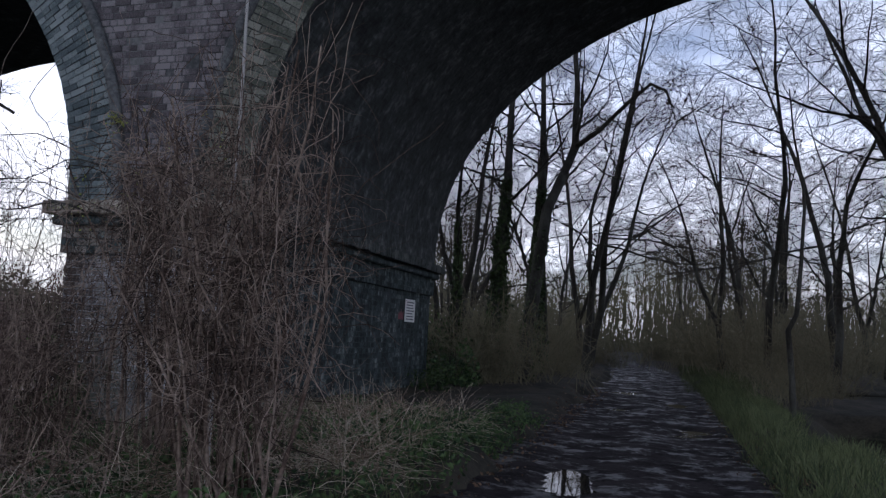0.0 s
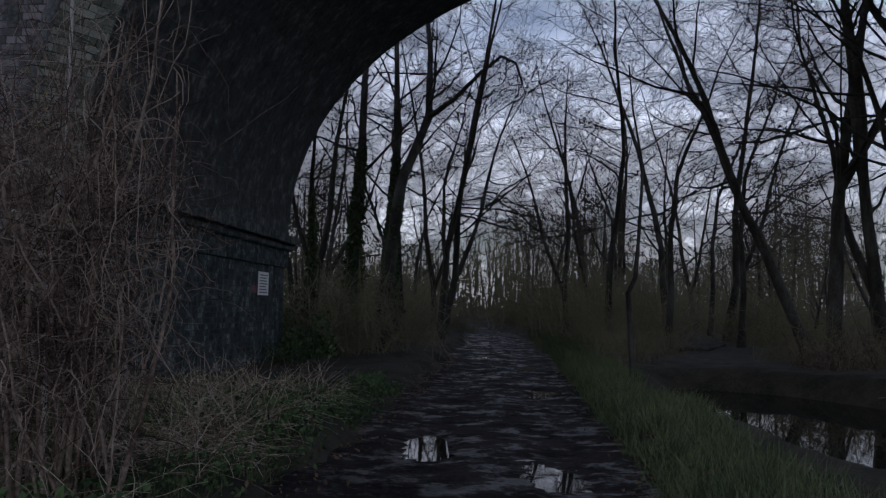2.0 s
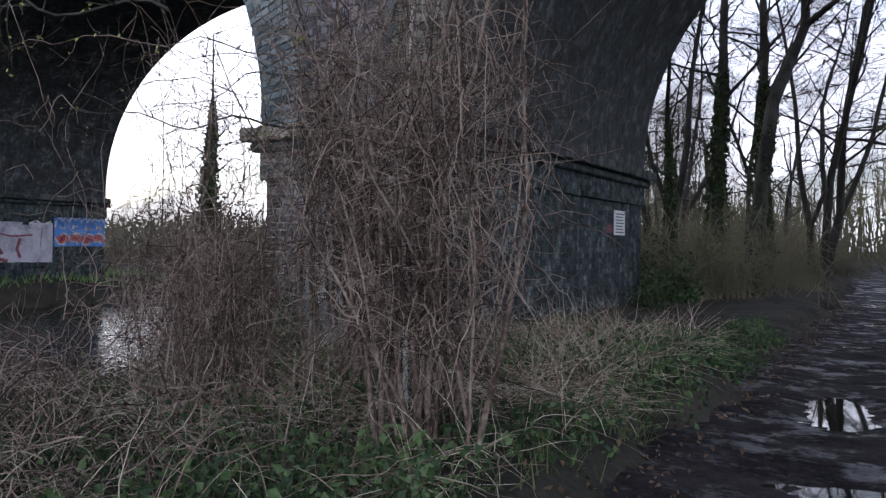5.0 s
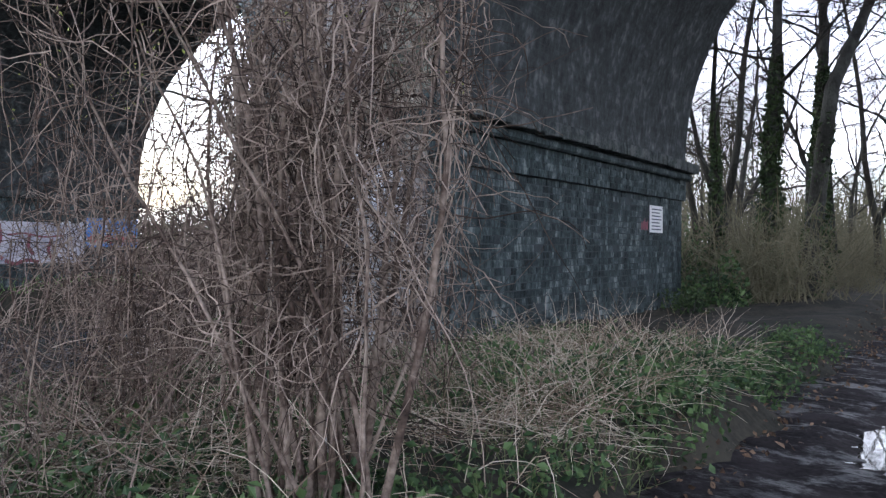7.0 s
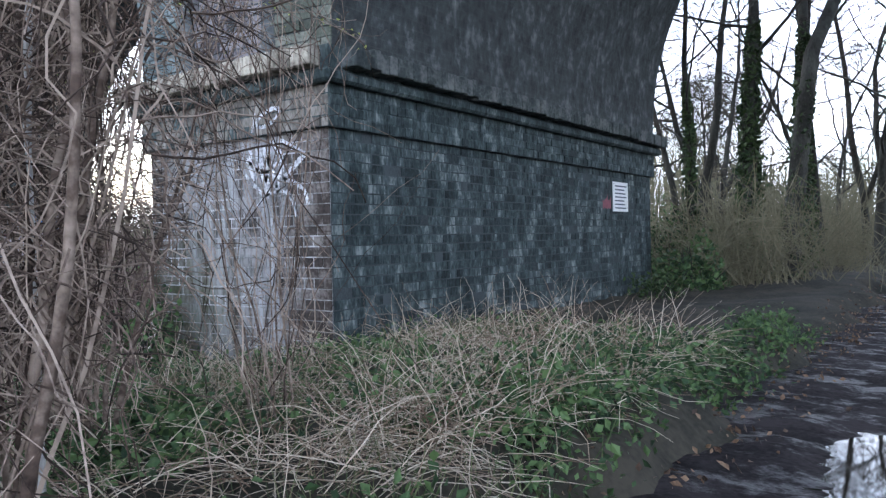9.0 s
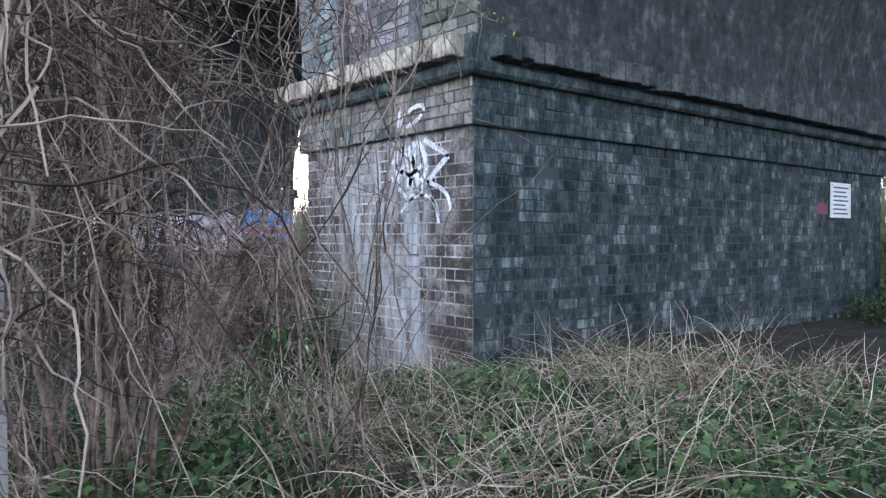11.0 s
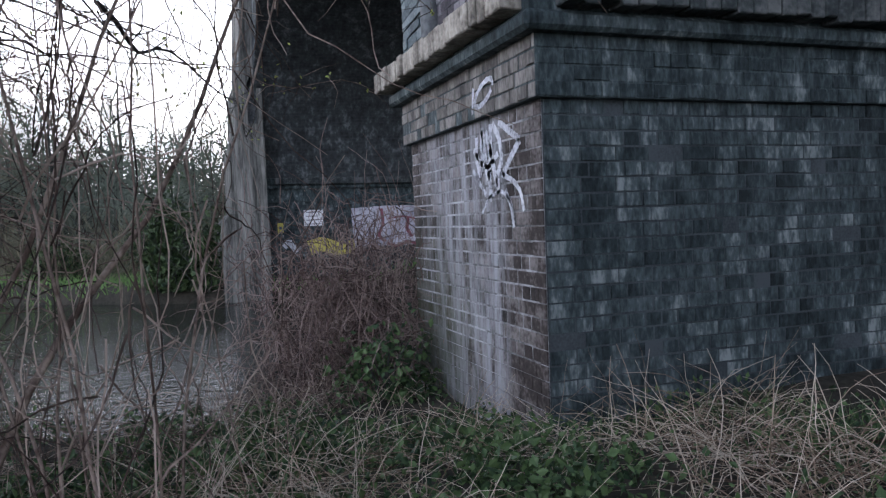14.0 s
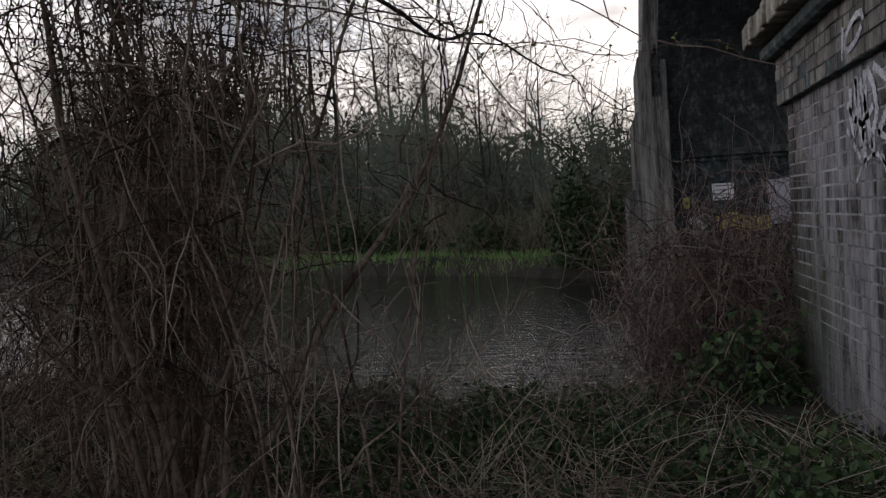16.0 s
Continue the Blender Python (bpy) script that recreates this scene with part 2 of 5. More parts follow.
M_RED_PAINT = node_mat("red_paint", [(0.3, (0.3, 0.05, 0.06)), (0.8, (0.5, 0.14, 0.15))], 4.0, 0.6, 0.2, 60)
M_YELLOW_PAINT = node_mat("yellow_paint", [(0.3, (0.35, 0.3, 0.05)), (0.8, (0.55, 0.48, 0.12))], 4.0, 0.6, 0.2, 60)
M_FAINT_RED = node_mat("faint_red_paint", [(0.4, (0.07, 0.04, 0.045)), (0.8, (0.25, 0.09, 0.11))], 9.0, 0.8, 0.2, 60)
M_PALE_WASH = node_mat("pale_paint_wash", [(0.42, (0.16, 0.16, 0.19)), (0.6, (0.34, 0.33, 0.38)), (0.8, (0.55, 0.53, 0.58))], 2.2, 0.8, 0.3, 30)
M_DEAD_LEAF = node_mat("dead_leaf", [(0.42, (0.03, 0.02, 0.014)), (0.65, (0.09, 0.055, 0.035)), (0.88, (0.2, 0.13, 0.08))], 6.0, 0.6, 0.0, 60, vary=0.5, per="island")
M_SIGN = node_mat("sign_white", [(0.3, (0.7, 0.7, 0.7)), (0.8, (0.82, 0.82, 0.82))], 5.0, 0.4, 0.0, 60)
M_INK = node_mat("dark_ink", [(0.3, (0.06, 0.07, 0.1)), (0.8, (0.1, 0.11, 0.14))], 5.0, 0.5, 0.0, 60)


def water_mat(name, colour, ripple, scale, rough):
    m = bpy.data.materials.new(name)
    m.use_nodes = True
    n, l = m.node_tree.nodes, m.node_tree.links
    b = n["Principled BSDF"]
    b.inputs["Base Color"].default_value = (*colour, 1)
    b.inputs["Roughness"].default_value = rough
    b.inputs["IOR"].default_value = 1.33
    b.inputs["Specular IOR Level"].default_value = 0.5
    geo = n.new("ShaderNodeNewGeometry")
    mp = n.new("ShaderNodeMapping")
    mp.inputs["Scale"].default_value = (1.7, 0.5, 1.0)
    tex = n.new("ShaderNodeTexNoise")
    tex.inputs["Scale"].default_value = scale
    tex.inputs["Detail"].default_value = 4
    l.new(geo.outputs["Position"], mp.inputs["Vector"])
    l.new(mp.outputs["Vector"], tex.inputs["Vector"])
    bp = n.new("ShaderNodeBump")
    bp.inputs["Strength"].default_value = ripple
    bp.inputs["Distance"].default_value = 0.03
    l.new(tex.outputs["Fac"], bp.inputs["Height"])
    l.new(bp.outputs["Normal"], b.inputs["Normal"])
    return m


M_RIVER = water_mat("river_water", (0.02, 0.022, 0.018), 0.8, 5.0, 0.02)
M_POND = water_mat("pond_water", (0.015, 0.016, 0.012), 0.03, 2.0, 0.02)
M_PUDDLE = water_mat("puddle_water", (0.02, 0.017, 0.015), 0.02, 3.0, 0.03)

# ---- mesh helpers ----
rng = np.random.default_rng(7)


class Acc:
    """Gathers vertices and faces for one mesh."""

    def __init__(self):
        self.v, self.f, self.n = [], [], 0

    def add(self, verts, faces):
        self.v.append(np.asarray(verts, float))
        self.f.extend([tuple(i + self.n for i in f) for f in faces])
        self.n += len(verts)

    def box(self, x0, y0, z0, x1, y1, z1, bevel=0.0):
        b = bevel
        if not b:
            self.add([(x0, y0, z0), (x1, y0, z0), (x1, y1, z0), (x0, y1, z0), (x0, y0, z1), (x1, y0, z1), (x1, y1, z1), (x0, y1, z1)],
                     [(3, 2, 1, 0), (4, 5, 6, 7), (0, 1, 5, 4), (1, 2, 6, 5), (2, 3, 7, 6), (3, 0, 4, 7)])
            return
        self.mesh_box(x0, y0, z0, x1, y1, z1, b)

    def mesh_box(self, x0, y0, z0, x1, y1, z1, b):
        bm = bmesh.new()
        bmesh.ops.create_cube(bm, size=1.0)
        for v in bm.verts:
            v.co = ((x0 + x1) / 2 + v.co.x * (x1 - x0), (y0 + y1) / 2 + v.co.y * (y1 - y0), (z0 + z1) / 2 + v.co.z * (z1 - z0))
        bmesh.ops.bevel(bm, geom=bm.edges[:], offset=b, segments=1, affect="EDGES")
        bm.verts.index_update()
        self.add([v.co[:] for v in bm.verts], [tuple(v.index for v in f.verts) for f in bm.faces])
        bm.free()

    def tube(self, pts, radii, k=5, cap=False):
        pts = np.asarray(pts, float)
        n = len(pts)
        d = np.empty_like(pts)
        d[1:-1] = pts[2:] - pts[:-2]
        d[0], d[-1] = pts[1] - pts[0], pts[-1] - pts[-2]
        d /= np.linalg.norm(d, axis=1, keepdims=True) + 1e-9
        ref = np.array((0.3, 0.2, 1.0)) if abs(d[0][2]) < 0.8 else np.array((1.0, 0.25, 0.1))
        u = np.cross(d, ref)
        u /= np.linalg.norm(u, axis=1, keepdims=True) + 1e-9
        w = np.cross(d, u)
        a = np.arange(k) * (2 * math.pi / k)
        ring = u[:, None] * np.cos(a)[None, :, None] + w[:, None] * np.sin(a)[None, :, None]
        self.v.append((pts[:, None] + ring * np.asarray(radii, float)[:, None, None]).reshape(-1, 3))
        b = self.n
        for i in range(n - 1):
            for j in range(k):
                q = (j + 1) % k
                self.f.append((b + i * k + j, b + i * k + q, b + i * k + k + q, b + i * k + k + j))
        if cap:
            self.f.append(tuple(b + (n - 1) * k + j for j in range(k)))
        self.n += n * k

    def mesh(self, name, smooth=False):
        me = bpy.data.meshes.new(name)
        me.from_pydata(np.concatenate(self.v) if self.v else [], [], self.f)
        if smooth:
            me.polygons.foreach_set("use_smooth", [True] * len(me.polygons))
        me.update()
        return me


def part(name, acc, material, parent=None, label="", smooth=False):
    me = acc.mesh(name, smooth) if isinstance(acc, Acc) else acc
    if material and not me.materials:
        me.materials.append(material)
    ob = new(name, me)
    ob.parent = parent
    return tagged(ob, label)


# ---- the lie of the land ----
PATH_L, PATH_R, PATH_Z = 3.2, 5.7, -0.2
WATER_Z, POND_Z = -0.75, -0.4


def smooth(a, b, x):
    t = np.clip((x - a) / (b - a), 0, 1)
    return t * t * (3 - 2 * t)


def bend(y):
    """The track's sideways drift as it goes off into the wood."""
    return -0.003 * np.clip(np.asarray(y, float) - 12, 0, 70) ** 2


def far_edge(y):
    """The far waterline of the river."""
    y = np.asarray(y, float)
    return -16.7 + 0.52 * np.minimum(y + 1.0, 0)


def pond_at(x, y):
    """One inside the flood pool beside the track, none outside."""
    u = np.hypot((x - 8.8) / 2.1, (y - 3.0) / 4.6) + 0.12 * np.sin(y * 1.3 + x)
    w = np.hypot((x - 20.0) / 7.0, (y - 24.0) / 12.0) + 0.1 * np.sin(y * 0.7)
    return np.maximum(1 - smooth(0.75, 1.15, u), 1 - smooth(0.8, 1.1, w))


def ground_z(x, y):
    x, y = np.asarray(x, float), np.asarray(y, float)
    u = x - bend(y)
    z = 0.04 * np.sin(x * 0.9 + y * 0.6) + 0.03 * np.sin(x * 2.3 - y * 1.7)
    z = z - 0.22 * (1 - smooth(-1.6, 1.6, x)) * (1 - smooth(-0.3, 1.5, y))
    z = z + 0.1 * smooth(12, 20, y) * smooth(6.5, 10, u)
    u2 = u + 0.1 * np.sin(y * 2.1) + 0.07 * np.sin(y * 5.3)
    lip = smooth(2.75, 3.25, u2) * (1 - smooth(5.6, 6.1, u))
    z = z * (1 - lip) + (PATH_Z - 0.07) * lip
    z = z - 0.75 * pond_at(x, y)
    edge = x + 0.2 * np.sin(y * 0.8)
    river = (1 - smooth(-4.1, -2.0, edge)) * smooth(far_edge(y) - 0.7, far_edge(y) + 0.9, edge)
    z = z - 1.5 * river
    return z


def spread(lo, hi, step, far):
    mid = np.arange(lo, hi + step / 2, step)
    out, d, s = [], 0, step
    while d < far:
        s *= 1.35
        d += s
        out.append(d)
    out = np.array(out)
    return np.concatenate([lo - out[::-1], mid, hi + out])


def land_mesh(name, xs, ys, height, rough, seed):
    X, Y = np.meshgrid(xs, ys)
    near = (np.abs(X) < 30) & (np.abs(Y) < 45)
    Z = height(X, Y) + rough * np.random.default_rng(seed).standard_normal(X.shape) * near
    g = Acc()
    g.v.append(np.stack([X, Y, Z], -1).reshape(-1, 3))
    idx = np.arange(X.size).reshape(X.shape)
    g.f = np.stack([idx[:-1, :-1], idx[:-1, 1:], idx[1:, 1:], idx[1:, :-1]], -1).reshape(-1, 4).tolist()
    return g.mesh(name, True)


me = land_mesh("ground", spread(-24, 12, 0.18, 900), spread(-10, 30, 0.22, 900), ground_z, 0.012, 3)
me.materials.append(M_SOIL)
tagged(new("ground", me), "dark woodland floor with leaf litter and moss", "ground", kind="structure")

DIPS = ((4.55, -2.6, 0.55, 0.32, 0.075), (4.02, -0.7, 0.28, 0.34, 0.042), (3.85, -0.1, 0.2, 0.4, 0.05), (3.08, -0.2, 0.12, 0.4, 0.06), (4.45, 4.0, 1.3, 0.1, 0.03),
        (5.25, 4.6, 0.35, 0.35, 0.045), (4.9, -1.5, 0.35, 0.5, 0.035), (4.2, 7.5, 0.7, 0.25, 0.03), (4.9, 9.5, 0.5, 0.5, 0.03), (3.9, 12.5, 0.6, 0.5, 0.03))


def road_z(u, y):
    """Rutted mud, with hollows in which water stands."""
    sh = u.shape
    p = np.stack([u, y], -1).reshape(-1, 2)
    nz = np.array([noise.noise((a * 1.5, b * 1.9, 0.3)) * 0.34 + noise.noise((a * 3.0, b * 4.6, 4.1)) * 0.3 + noise.noise((a * 9, b * 17, 9.1)) * 0.3 for a, b in p]).reshape(sh)
    z = PATH_Z + 0.05 * nz + 0.010 * np.cos((u - 4.45) * 5.0) + 0.002
    for cx, cy, rx, ry, d in DIPS:
        z = z - d * np.exp(-(((u - cx) / rx) ** 2 + ((y - cy) / ry) ** 2))
    side = smooth(3.0, 3.3, u) * (1 - smooth(5.6, 5.9, u))
    return z * side + (PATH_Z + 0.02) * (1 - side)


def road_height(X, Y):
    return road_z(X, Y)


ys = np.concatenate([np.arange(-60, -10, 0.5), np.arange(-10, 9, 0.05), np.arange(9, 24, 0.12), np.arange(24, 80, 0.5)])
me = land_mesh("road", np.arange(2.9, 6.0, 0.045), ys, road_height, 0.0, 4)
for v in me.vertices:
    v.co.x += float(bend(v.co.y))
me.materials.append(M_PATH)
tagged(new("road", me), "wet dark mud track with ruts and puddles", "track", kind="structure")


def sheet(name, pts, z, mat, label):
    a = Acc()
    a.add([(x, y, z) for x, y in pts], [tuple(range(len(pts)))])
    return tagged(part(name, a, mat), label, "water", kind="structure")


sheet("water_river", [(-90, -120), (-1.5, -120), (-1.5, 160), (-90, 160)], WATER_Z, M_RIVER, "rippled brown river reflecting the dusk sky")
sheet("water_pond", [(5.9, -4), (28, -4), (28, 42), (5.9, 42)], POND_Z, M_POND, "still flood pool among the trees")
sheet("water_puddles", [(3.02, -10), (5.85, -10), (5.85, 14), (3.02, 14)], PATH_Z - 0.024, M_PUDDLE, "rainwater standing in the ruts of the track")

# ---- the viaduct ----
LONG = 7.64          # depth of the barrel
PIER_W = 2.64
SPRING = 2.51
BAND = 1.85
C = 0.09             # one course
TOP = 10.6
ARCH_PATH = (8.85, 8.85, 6.0)      # centre, half span, rise
ARCH_RIVER = (-9.87, 7.22, 5.1)


def arch_curve(spec, grow=0.0, n=72, power=2.1):
    cx, a, b = spec
    t = np.linspace(0, math.pi, n + 1)
    c, s = np.cos(t), np.sin(t)
    return np.stack([cx - np.sign(c) * np.abs(c) ** (2 / power) * (a + grow), SPRING + np.abs(s) ** (2 / power) * (b + grow)], -1)


def arch_barrel(name, spec, label):
    """The ring of an arch, right through the viaduct."""
    inner, outer = arch_curve(spec), arch_curve(spec, 0.75)
    a = Acc()
    n = len(inner)
    y0, y1 = 0.06, LONG - 0.06
    vs = [(x, y, z) for row, y in ((inner, y0), (inner, y1), (outer, y0), (outer, y1)) for x, z in row]
    fs = []
    for i in range(n - 1):
        fs.append((i, i + 1, n + i + 1, n + i))
        fs.append((2 * n + i, i * 1 + 2 * n + 1, i + 1, i))
        fs.append((n + i, n + i + 1, 3 * n + i + 1, 3 * n + i))
    a.add(vs, fs)
    me = a.mesh(name, False)
    arc = np.concatenate([[0], np.cumsum(np.linalg.norm(np.diff(inner, axis=0), axis=1))])
    uv = me.uv_layers.new(name="UVMap")
    table = [(y, s) for y in (y0, y1, y0, y1) for s in arc]
    for lo in me.loops:
        uv.data[lo.index].uv = table[lo.vertex_index]
    return tagged(part(name, me, M_BARREL), label, "arch", kind="structure")


def barrel_mat():
    m = bpy.data.materials.new("barrel_brick")
    m.use_nodes = True
    n, l = m.node_tree.nodes, m.node_tree.links
    b = n["Principled BSDF"]
    uv = n.new("ShaderNodeUVMap")
    br = n.new("ShaderNodeTexBrick")
    br.inputs["Scale"].default_value = 1.0
    br.inputs["Brick Width"].default_value = 0.24
    br.inputs["Row Height"].default_value = 0.09
    br.inputs["Mortar Size"].default_value = 0.006
    br.inputs["Mortar Smooth"].default_value = 0.3
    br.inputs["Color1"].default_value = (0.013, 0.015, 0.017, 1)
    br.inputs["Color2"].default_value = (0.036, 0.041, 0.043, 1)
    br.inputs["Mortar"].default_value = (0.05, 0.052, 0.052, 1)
    l.new(uv.outputs["UV"], br.inputs["Vector"])
    geo = n.new("ShaderNodeNewGeometry")
    big = n.new("ShaderNodeTexNoise")
    big.inputs["Scale"].default_value = 2.8
    big.inputs["Detail"].default_value = 9
    big.inputs["Roughness"].default_value = 0.7
    run = n.new("ShaderNodeMapping")
    run.inputs["Scale"].default_value = (1.0, 1.15, 0.9)
    l.new(geo.outputs["Position"], run.inputs["Vector"])
    l.new(run.outputs["Vector"], big.inputs["Vector"])
    dab = n.new("ShaderNodeTexNoise")
    dab.inputs["Scale"].default_value = 10.0
    dab.inputs["Detail"].default_value = 4
    l.new(run.outputs["Vector"], dab.inputs["Vector"])
    both = n.new("ShaderNodeMath")
    both.operation = "MULTIPLY_ADD"
    both.inputs[1].default_value = 0.5
    l.new(dab.outputs["Fac"], both.inputs[0])
    l.new(big.outputs["Fac"], both.inputs[2])
    ramp = n.new("ShaderNodeValToRGB")
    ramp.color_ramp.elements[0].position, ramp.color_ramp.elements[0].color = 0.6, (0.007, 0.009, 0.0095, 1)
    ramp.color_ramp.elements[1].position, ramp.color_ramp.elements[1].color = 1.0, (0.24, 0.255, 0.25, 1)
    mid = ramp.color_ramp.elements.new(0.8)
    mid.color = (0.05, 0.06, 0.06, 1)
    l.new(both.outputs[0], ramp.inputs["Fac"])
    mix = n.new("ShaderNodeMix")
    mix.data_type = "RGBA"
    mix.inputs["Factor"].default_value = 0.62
    l.new(br.outputs["Color"], mix.inputs["A"])
    l.new(ramp.outputs["Color"], mix.inputs["B"])
    l.new(mix.outputs["Result"], b.inputs["Base Color"])
    b.inputs["Roughness"].default_value = 0.85
    bp = n.new("ShaderNodeBump")
    bp.inputs["Strength"].default_value = 0.7
    bp.inputs["Distance"].default_value = 0.012
    bp.invert = True
    l.new(br.outputs["Fac"], bp.inputs["Height"])
    bp2 = n.new("ShaderNodeBump")
    bp2.inputs["Strength"].default_value = 0.8
    bp2.inputs["Distance"].default_value = 0.05
    l.new(both.outputs[0], bp2.inputs["Height"])
    l.new(bp.outputs["Normal"], bp2.inputs["Normal"])
    l.new(bp2.outputs["Normal"], b.inputs["Normal"])
    return m


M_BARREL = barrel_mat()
arch_barrel("arch_path", ARCH_PATH, "dark mottled brick barrel of the arch over the track")
arch_barrel("arch_river", ARCH_RIVER, "dark mottled brick barrel of the arch over the river")


def spandrel_wall(name, y0, y1):
    """The solid between the arches, up to the deck, cut by both arches."""
    right = arch_curve(ARCH_PATH, 0.7)
    left = arch_curve(ARCH_RIVER, 0.7)
    lo = SPRING - 0.3
    poly = [(-21.5, lo)] + [(x, z) for x, z in left] + [(x, z) for x, z in right] + [(21.0, lo), (21.0, TOP), (-21.5, TOP)]
    bm = bmesh.new()
    vs = [bm.verts.new((x, y0, z)) for x, z in poly]
    f = bm.faces.new(vs)
    r = bmesh.ops.extrude_face_region(bm, geom=[f])
    for v in r["geom"]:
        if isinstance(v, bmesh.types.BMVert):
            v.co.y = y1
    bmesh.ops.triangulate(bm, faces=[q for q in bm.faces if len(q.verts) > 4])
    bmesh.ops.recalc_face_normals(bm, faces=bm.faces[:])
    me = bpy.data.meshes.new(name)
    bm.to_mesh(me)
    bm.free()
    me.materials.append(M_SOOT)
    return tagged(new(name, me), "purple-brown brick spandrel of the viaduct", "wall", kind="structure")


wall_viaduct = spandrel_wall("wall_viaduct", 0.1, LONG - 0.1)


def pier_core(name, x0, x1, label):
    """A pier under the springing: core wall, with its band and mouldings."""
    e = tagged(new(name), label, "pier", kind="structure")
    a = Acc()
    a.box(x0 + 0.068, 0.068, -1.6, x1 - 0.068, LONG - 0.068, BAND + 0.02)
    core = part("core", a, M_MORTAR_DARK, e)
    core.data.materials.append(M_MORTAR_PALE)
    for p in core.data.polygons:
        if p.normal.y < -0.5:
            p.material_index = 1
    a = Acc()
    a.box(x0 + 0.008, 0.008, BAND, x1 - 0.008, LONG - 0.008, 2.2)
    part("band", a, M_BRICK_DARK, e)
    a = Acc()
    a.box(x0 - 0.09, -0.09, 2.2, x1 + 0.09, LONG + 0.09, 2.31, 0.025)
    part("moulding", a, M_BRICK_DARK, e)
    a = Acc()
    a.box(x0 - 0.05, -0.05, 2.31, x1 + 0.05, LONG + 0.05, SPRING - 0.01)
    part("coping_bed", a, M_BRICK_DARK, e)
    return e


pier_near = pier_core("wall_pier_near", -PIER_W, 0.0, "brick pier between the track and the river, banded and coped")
pier_far = pier_core("wall_pier_far", -19.7, -17.1, "brick pier on the far bank of the river")
pier_right = pier_core("wall_pier_right", 17.7, 20.3, "brick pier beyond the flooded wood")

# ---- brickwork of the viaduct ----
def front_brick_mat():
    """Brown-purple brick with a broad pale lime bloom on the middle of the pier front."""
    m = M_BRICK_FRONT
    n, l = m.node_tree.nodes, m.node_tree.links
    b = n["Principled BSDF"]
    base = b.inputs["Base Color"].links[0].from_socket
    geo = n.new("ShaderNodeNewGeometry")
    sep = n.new("ShaderNodeSeparateXYZ")
    l.new(geo.outputs["Position"], sep.inputs[0])
    east = n.new("ShaderNodeMapRange")
    east.inputs["From Min"].default_value, east.inputs["From Max"].default_value = -0.56, -0.66
    l.new(sep.outputs["X"], east.inputs["Value"])
    west = n.new("ShaderNodeMapRange")
    west.inputs["From Min"].default_value, west.inputs["From Max"].default_value = -2.4, -1.9
    l.new(sep.outputs["X"], west.inputs["Value"])
    nz = n.new("ShaderNodeTexNoise")
    nz.inputs["Scale"].default_value = 3.0
    nz.inputs["Detail"].default_value = 7
    nz.inputs["Roughness"].default_value = 0.7
    mp = n.new("ShaderNodeMapping")
    mp.inputs["Scale"].default_value = (3.2, 1, 0.45)
    l.new(geo.outputs["Position"], mp.inputs["Vector"])
    l.new(mp.outputs["Vector"], nz.inputs["Vector"])
    sh = n.new("ShaderNodeMapRange")
    sh.inputs["From Min"].default_value, sh.inputs["From Max"].default_value = 0.4, 0.62
    l.new(nz.outputs["Fac"], sh.inputs["Value"])
    m1 = n.new("ShaderNodeMath")
    m1.operation = "MULTIPLY"
    l.new(east.outputs[0], m1.inputs[0])
    l.new(west.outputs[0], m1.inputs[1])
    m2 = n.new("ShaderNodeMath")
    m2.operation = "MULTIPLY"
    l.new(m1.outputs[0], m2.inputs[0])
    l.new(sh.outputs[0], m2.inputs[1])
    mix = n.new("ShaderNodeMix")
    mix.data_type = "RGBA"
    mix.inputs["B"].default_value = (0.33, 0.335, 0.35, 1)
    l.new(m2.outputs[0], mix.inputs["Factor"])
    l.new(base, mix.inputs["A"])
    low = n.new("ShaderNodeMapRange")
    low.inputs["From Min"].default_value, low.inputs["From Max"].default_value = 1.3, 0.5
    l.new(sep.outputs["Z"], low.inputs["Value"])
    far = n.new("ShaderNodeMapRange")
    far.inputs["From Min"].default_value, far.inputs["From Max"].default_value = -0.9, -1.9
    l.new(sep.outputs["X"], far.inputs["Value"])
    m3 = n.new("ShaderNodeMath")
    m3.operation = "MULTIPLY"
    l.new(low.outputs[0], m3.inputs[0])
    l.new(far.outputs[0], m3.inputs[1])
    spot = n.new("ShaderNodeTexNoise")
    spot.inputs["Scale"].default_value = 5.0
    spot.inputs["Detail"].default_value = 6
    l.new(geo.outputs["Position"], spot.inputs["Vector"])
    m4 = n.new("ShaderNodeMath")
    m4.operation = "MULTIPLY"
    l.new(m3.outputs[0], m4.inputs[0])
    l.new(spot.outputs["Fac"], m4.inputs[1])
    moss = n.new("ShaderNodeMix")
    moss.data_type = "RGBA"
    moss.inputs["B"].default_value = (0.05, 0.062, 0.024, 1)
    l.new(m4.outputs[0], moss.inputs["Factor"])
    l.new(mix.outputs["Result"], moss.inputs["A"])
    l.new(moss.outputs["Result"], b.inputs["Base Color"])


front_brick_mat()
brick_rng = np.random.default_rng(11)


def piece(name, length, depth, height, bevel, mat):
    a = Acc()
    a.mesh_box(-length / 2, -depth / 2, -height / 2, length / 2, depth / 2, height / 2, bevel)
    me = a.mesh(name)
    me.materials.append(mat)
    return me


def courses(u0, u1, z0, n):
    """English bond: for each course, the spans of its bricks along the wall."""
    for k in range(n):
        z = z0 + k * C
        step = 0.235 if k % 2 else 0.1175
        shift = 0.0 if k % 2 else 0.058
        u = u0
        first = True
        while u < u1 - 0.02:
            e = min(u1, u + (step if not (first and shift) else step + shift))
            first = False
            yield k, z, u, e
            u = e


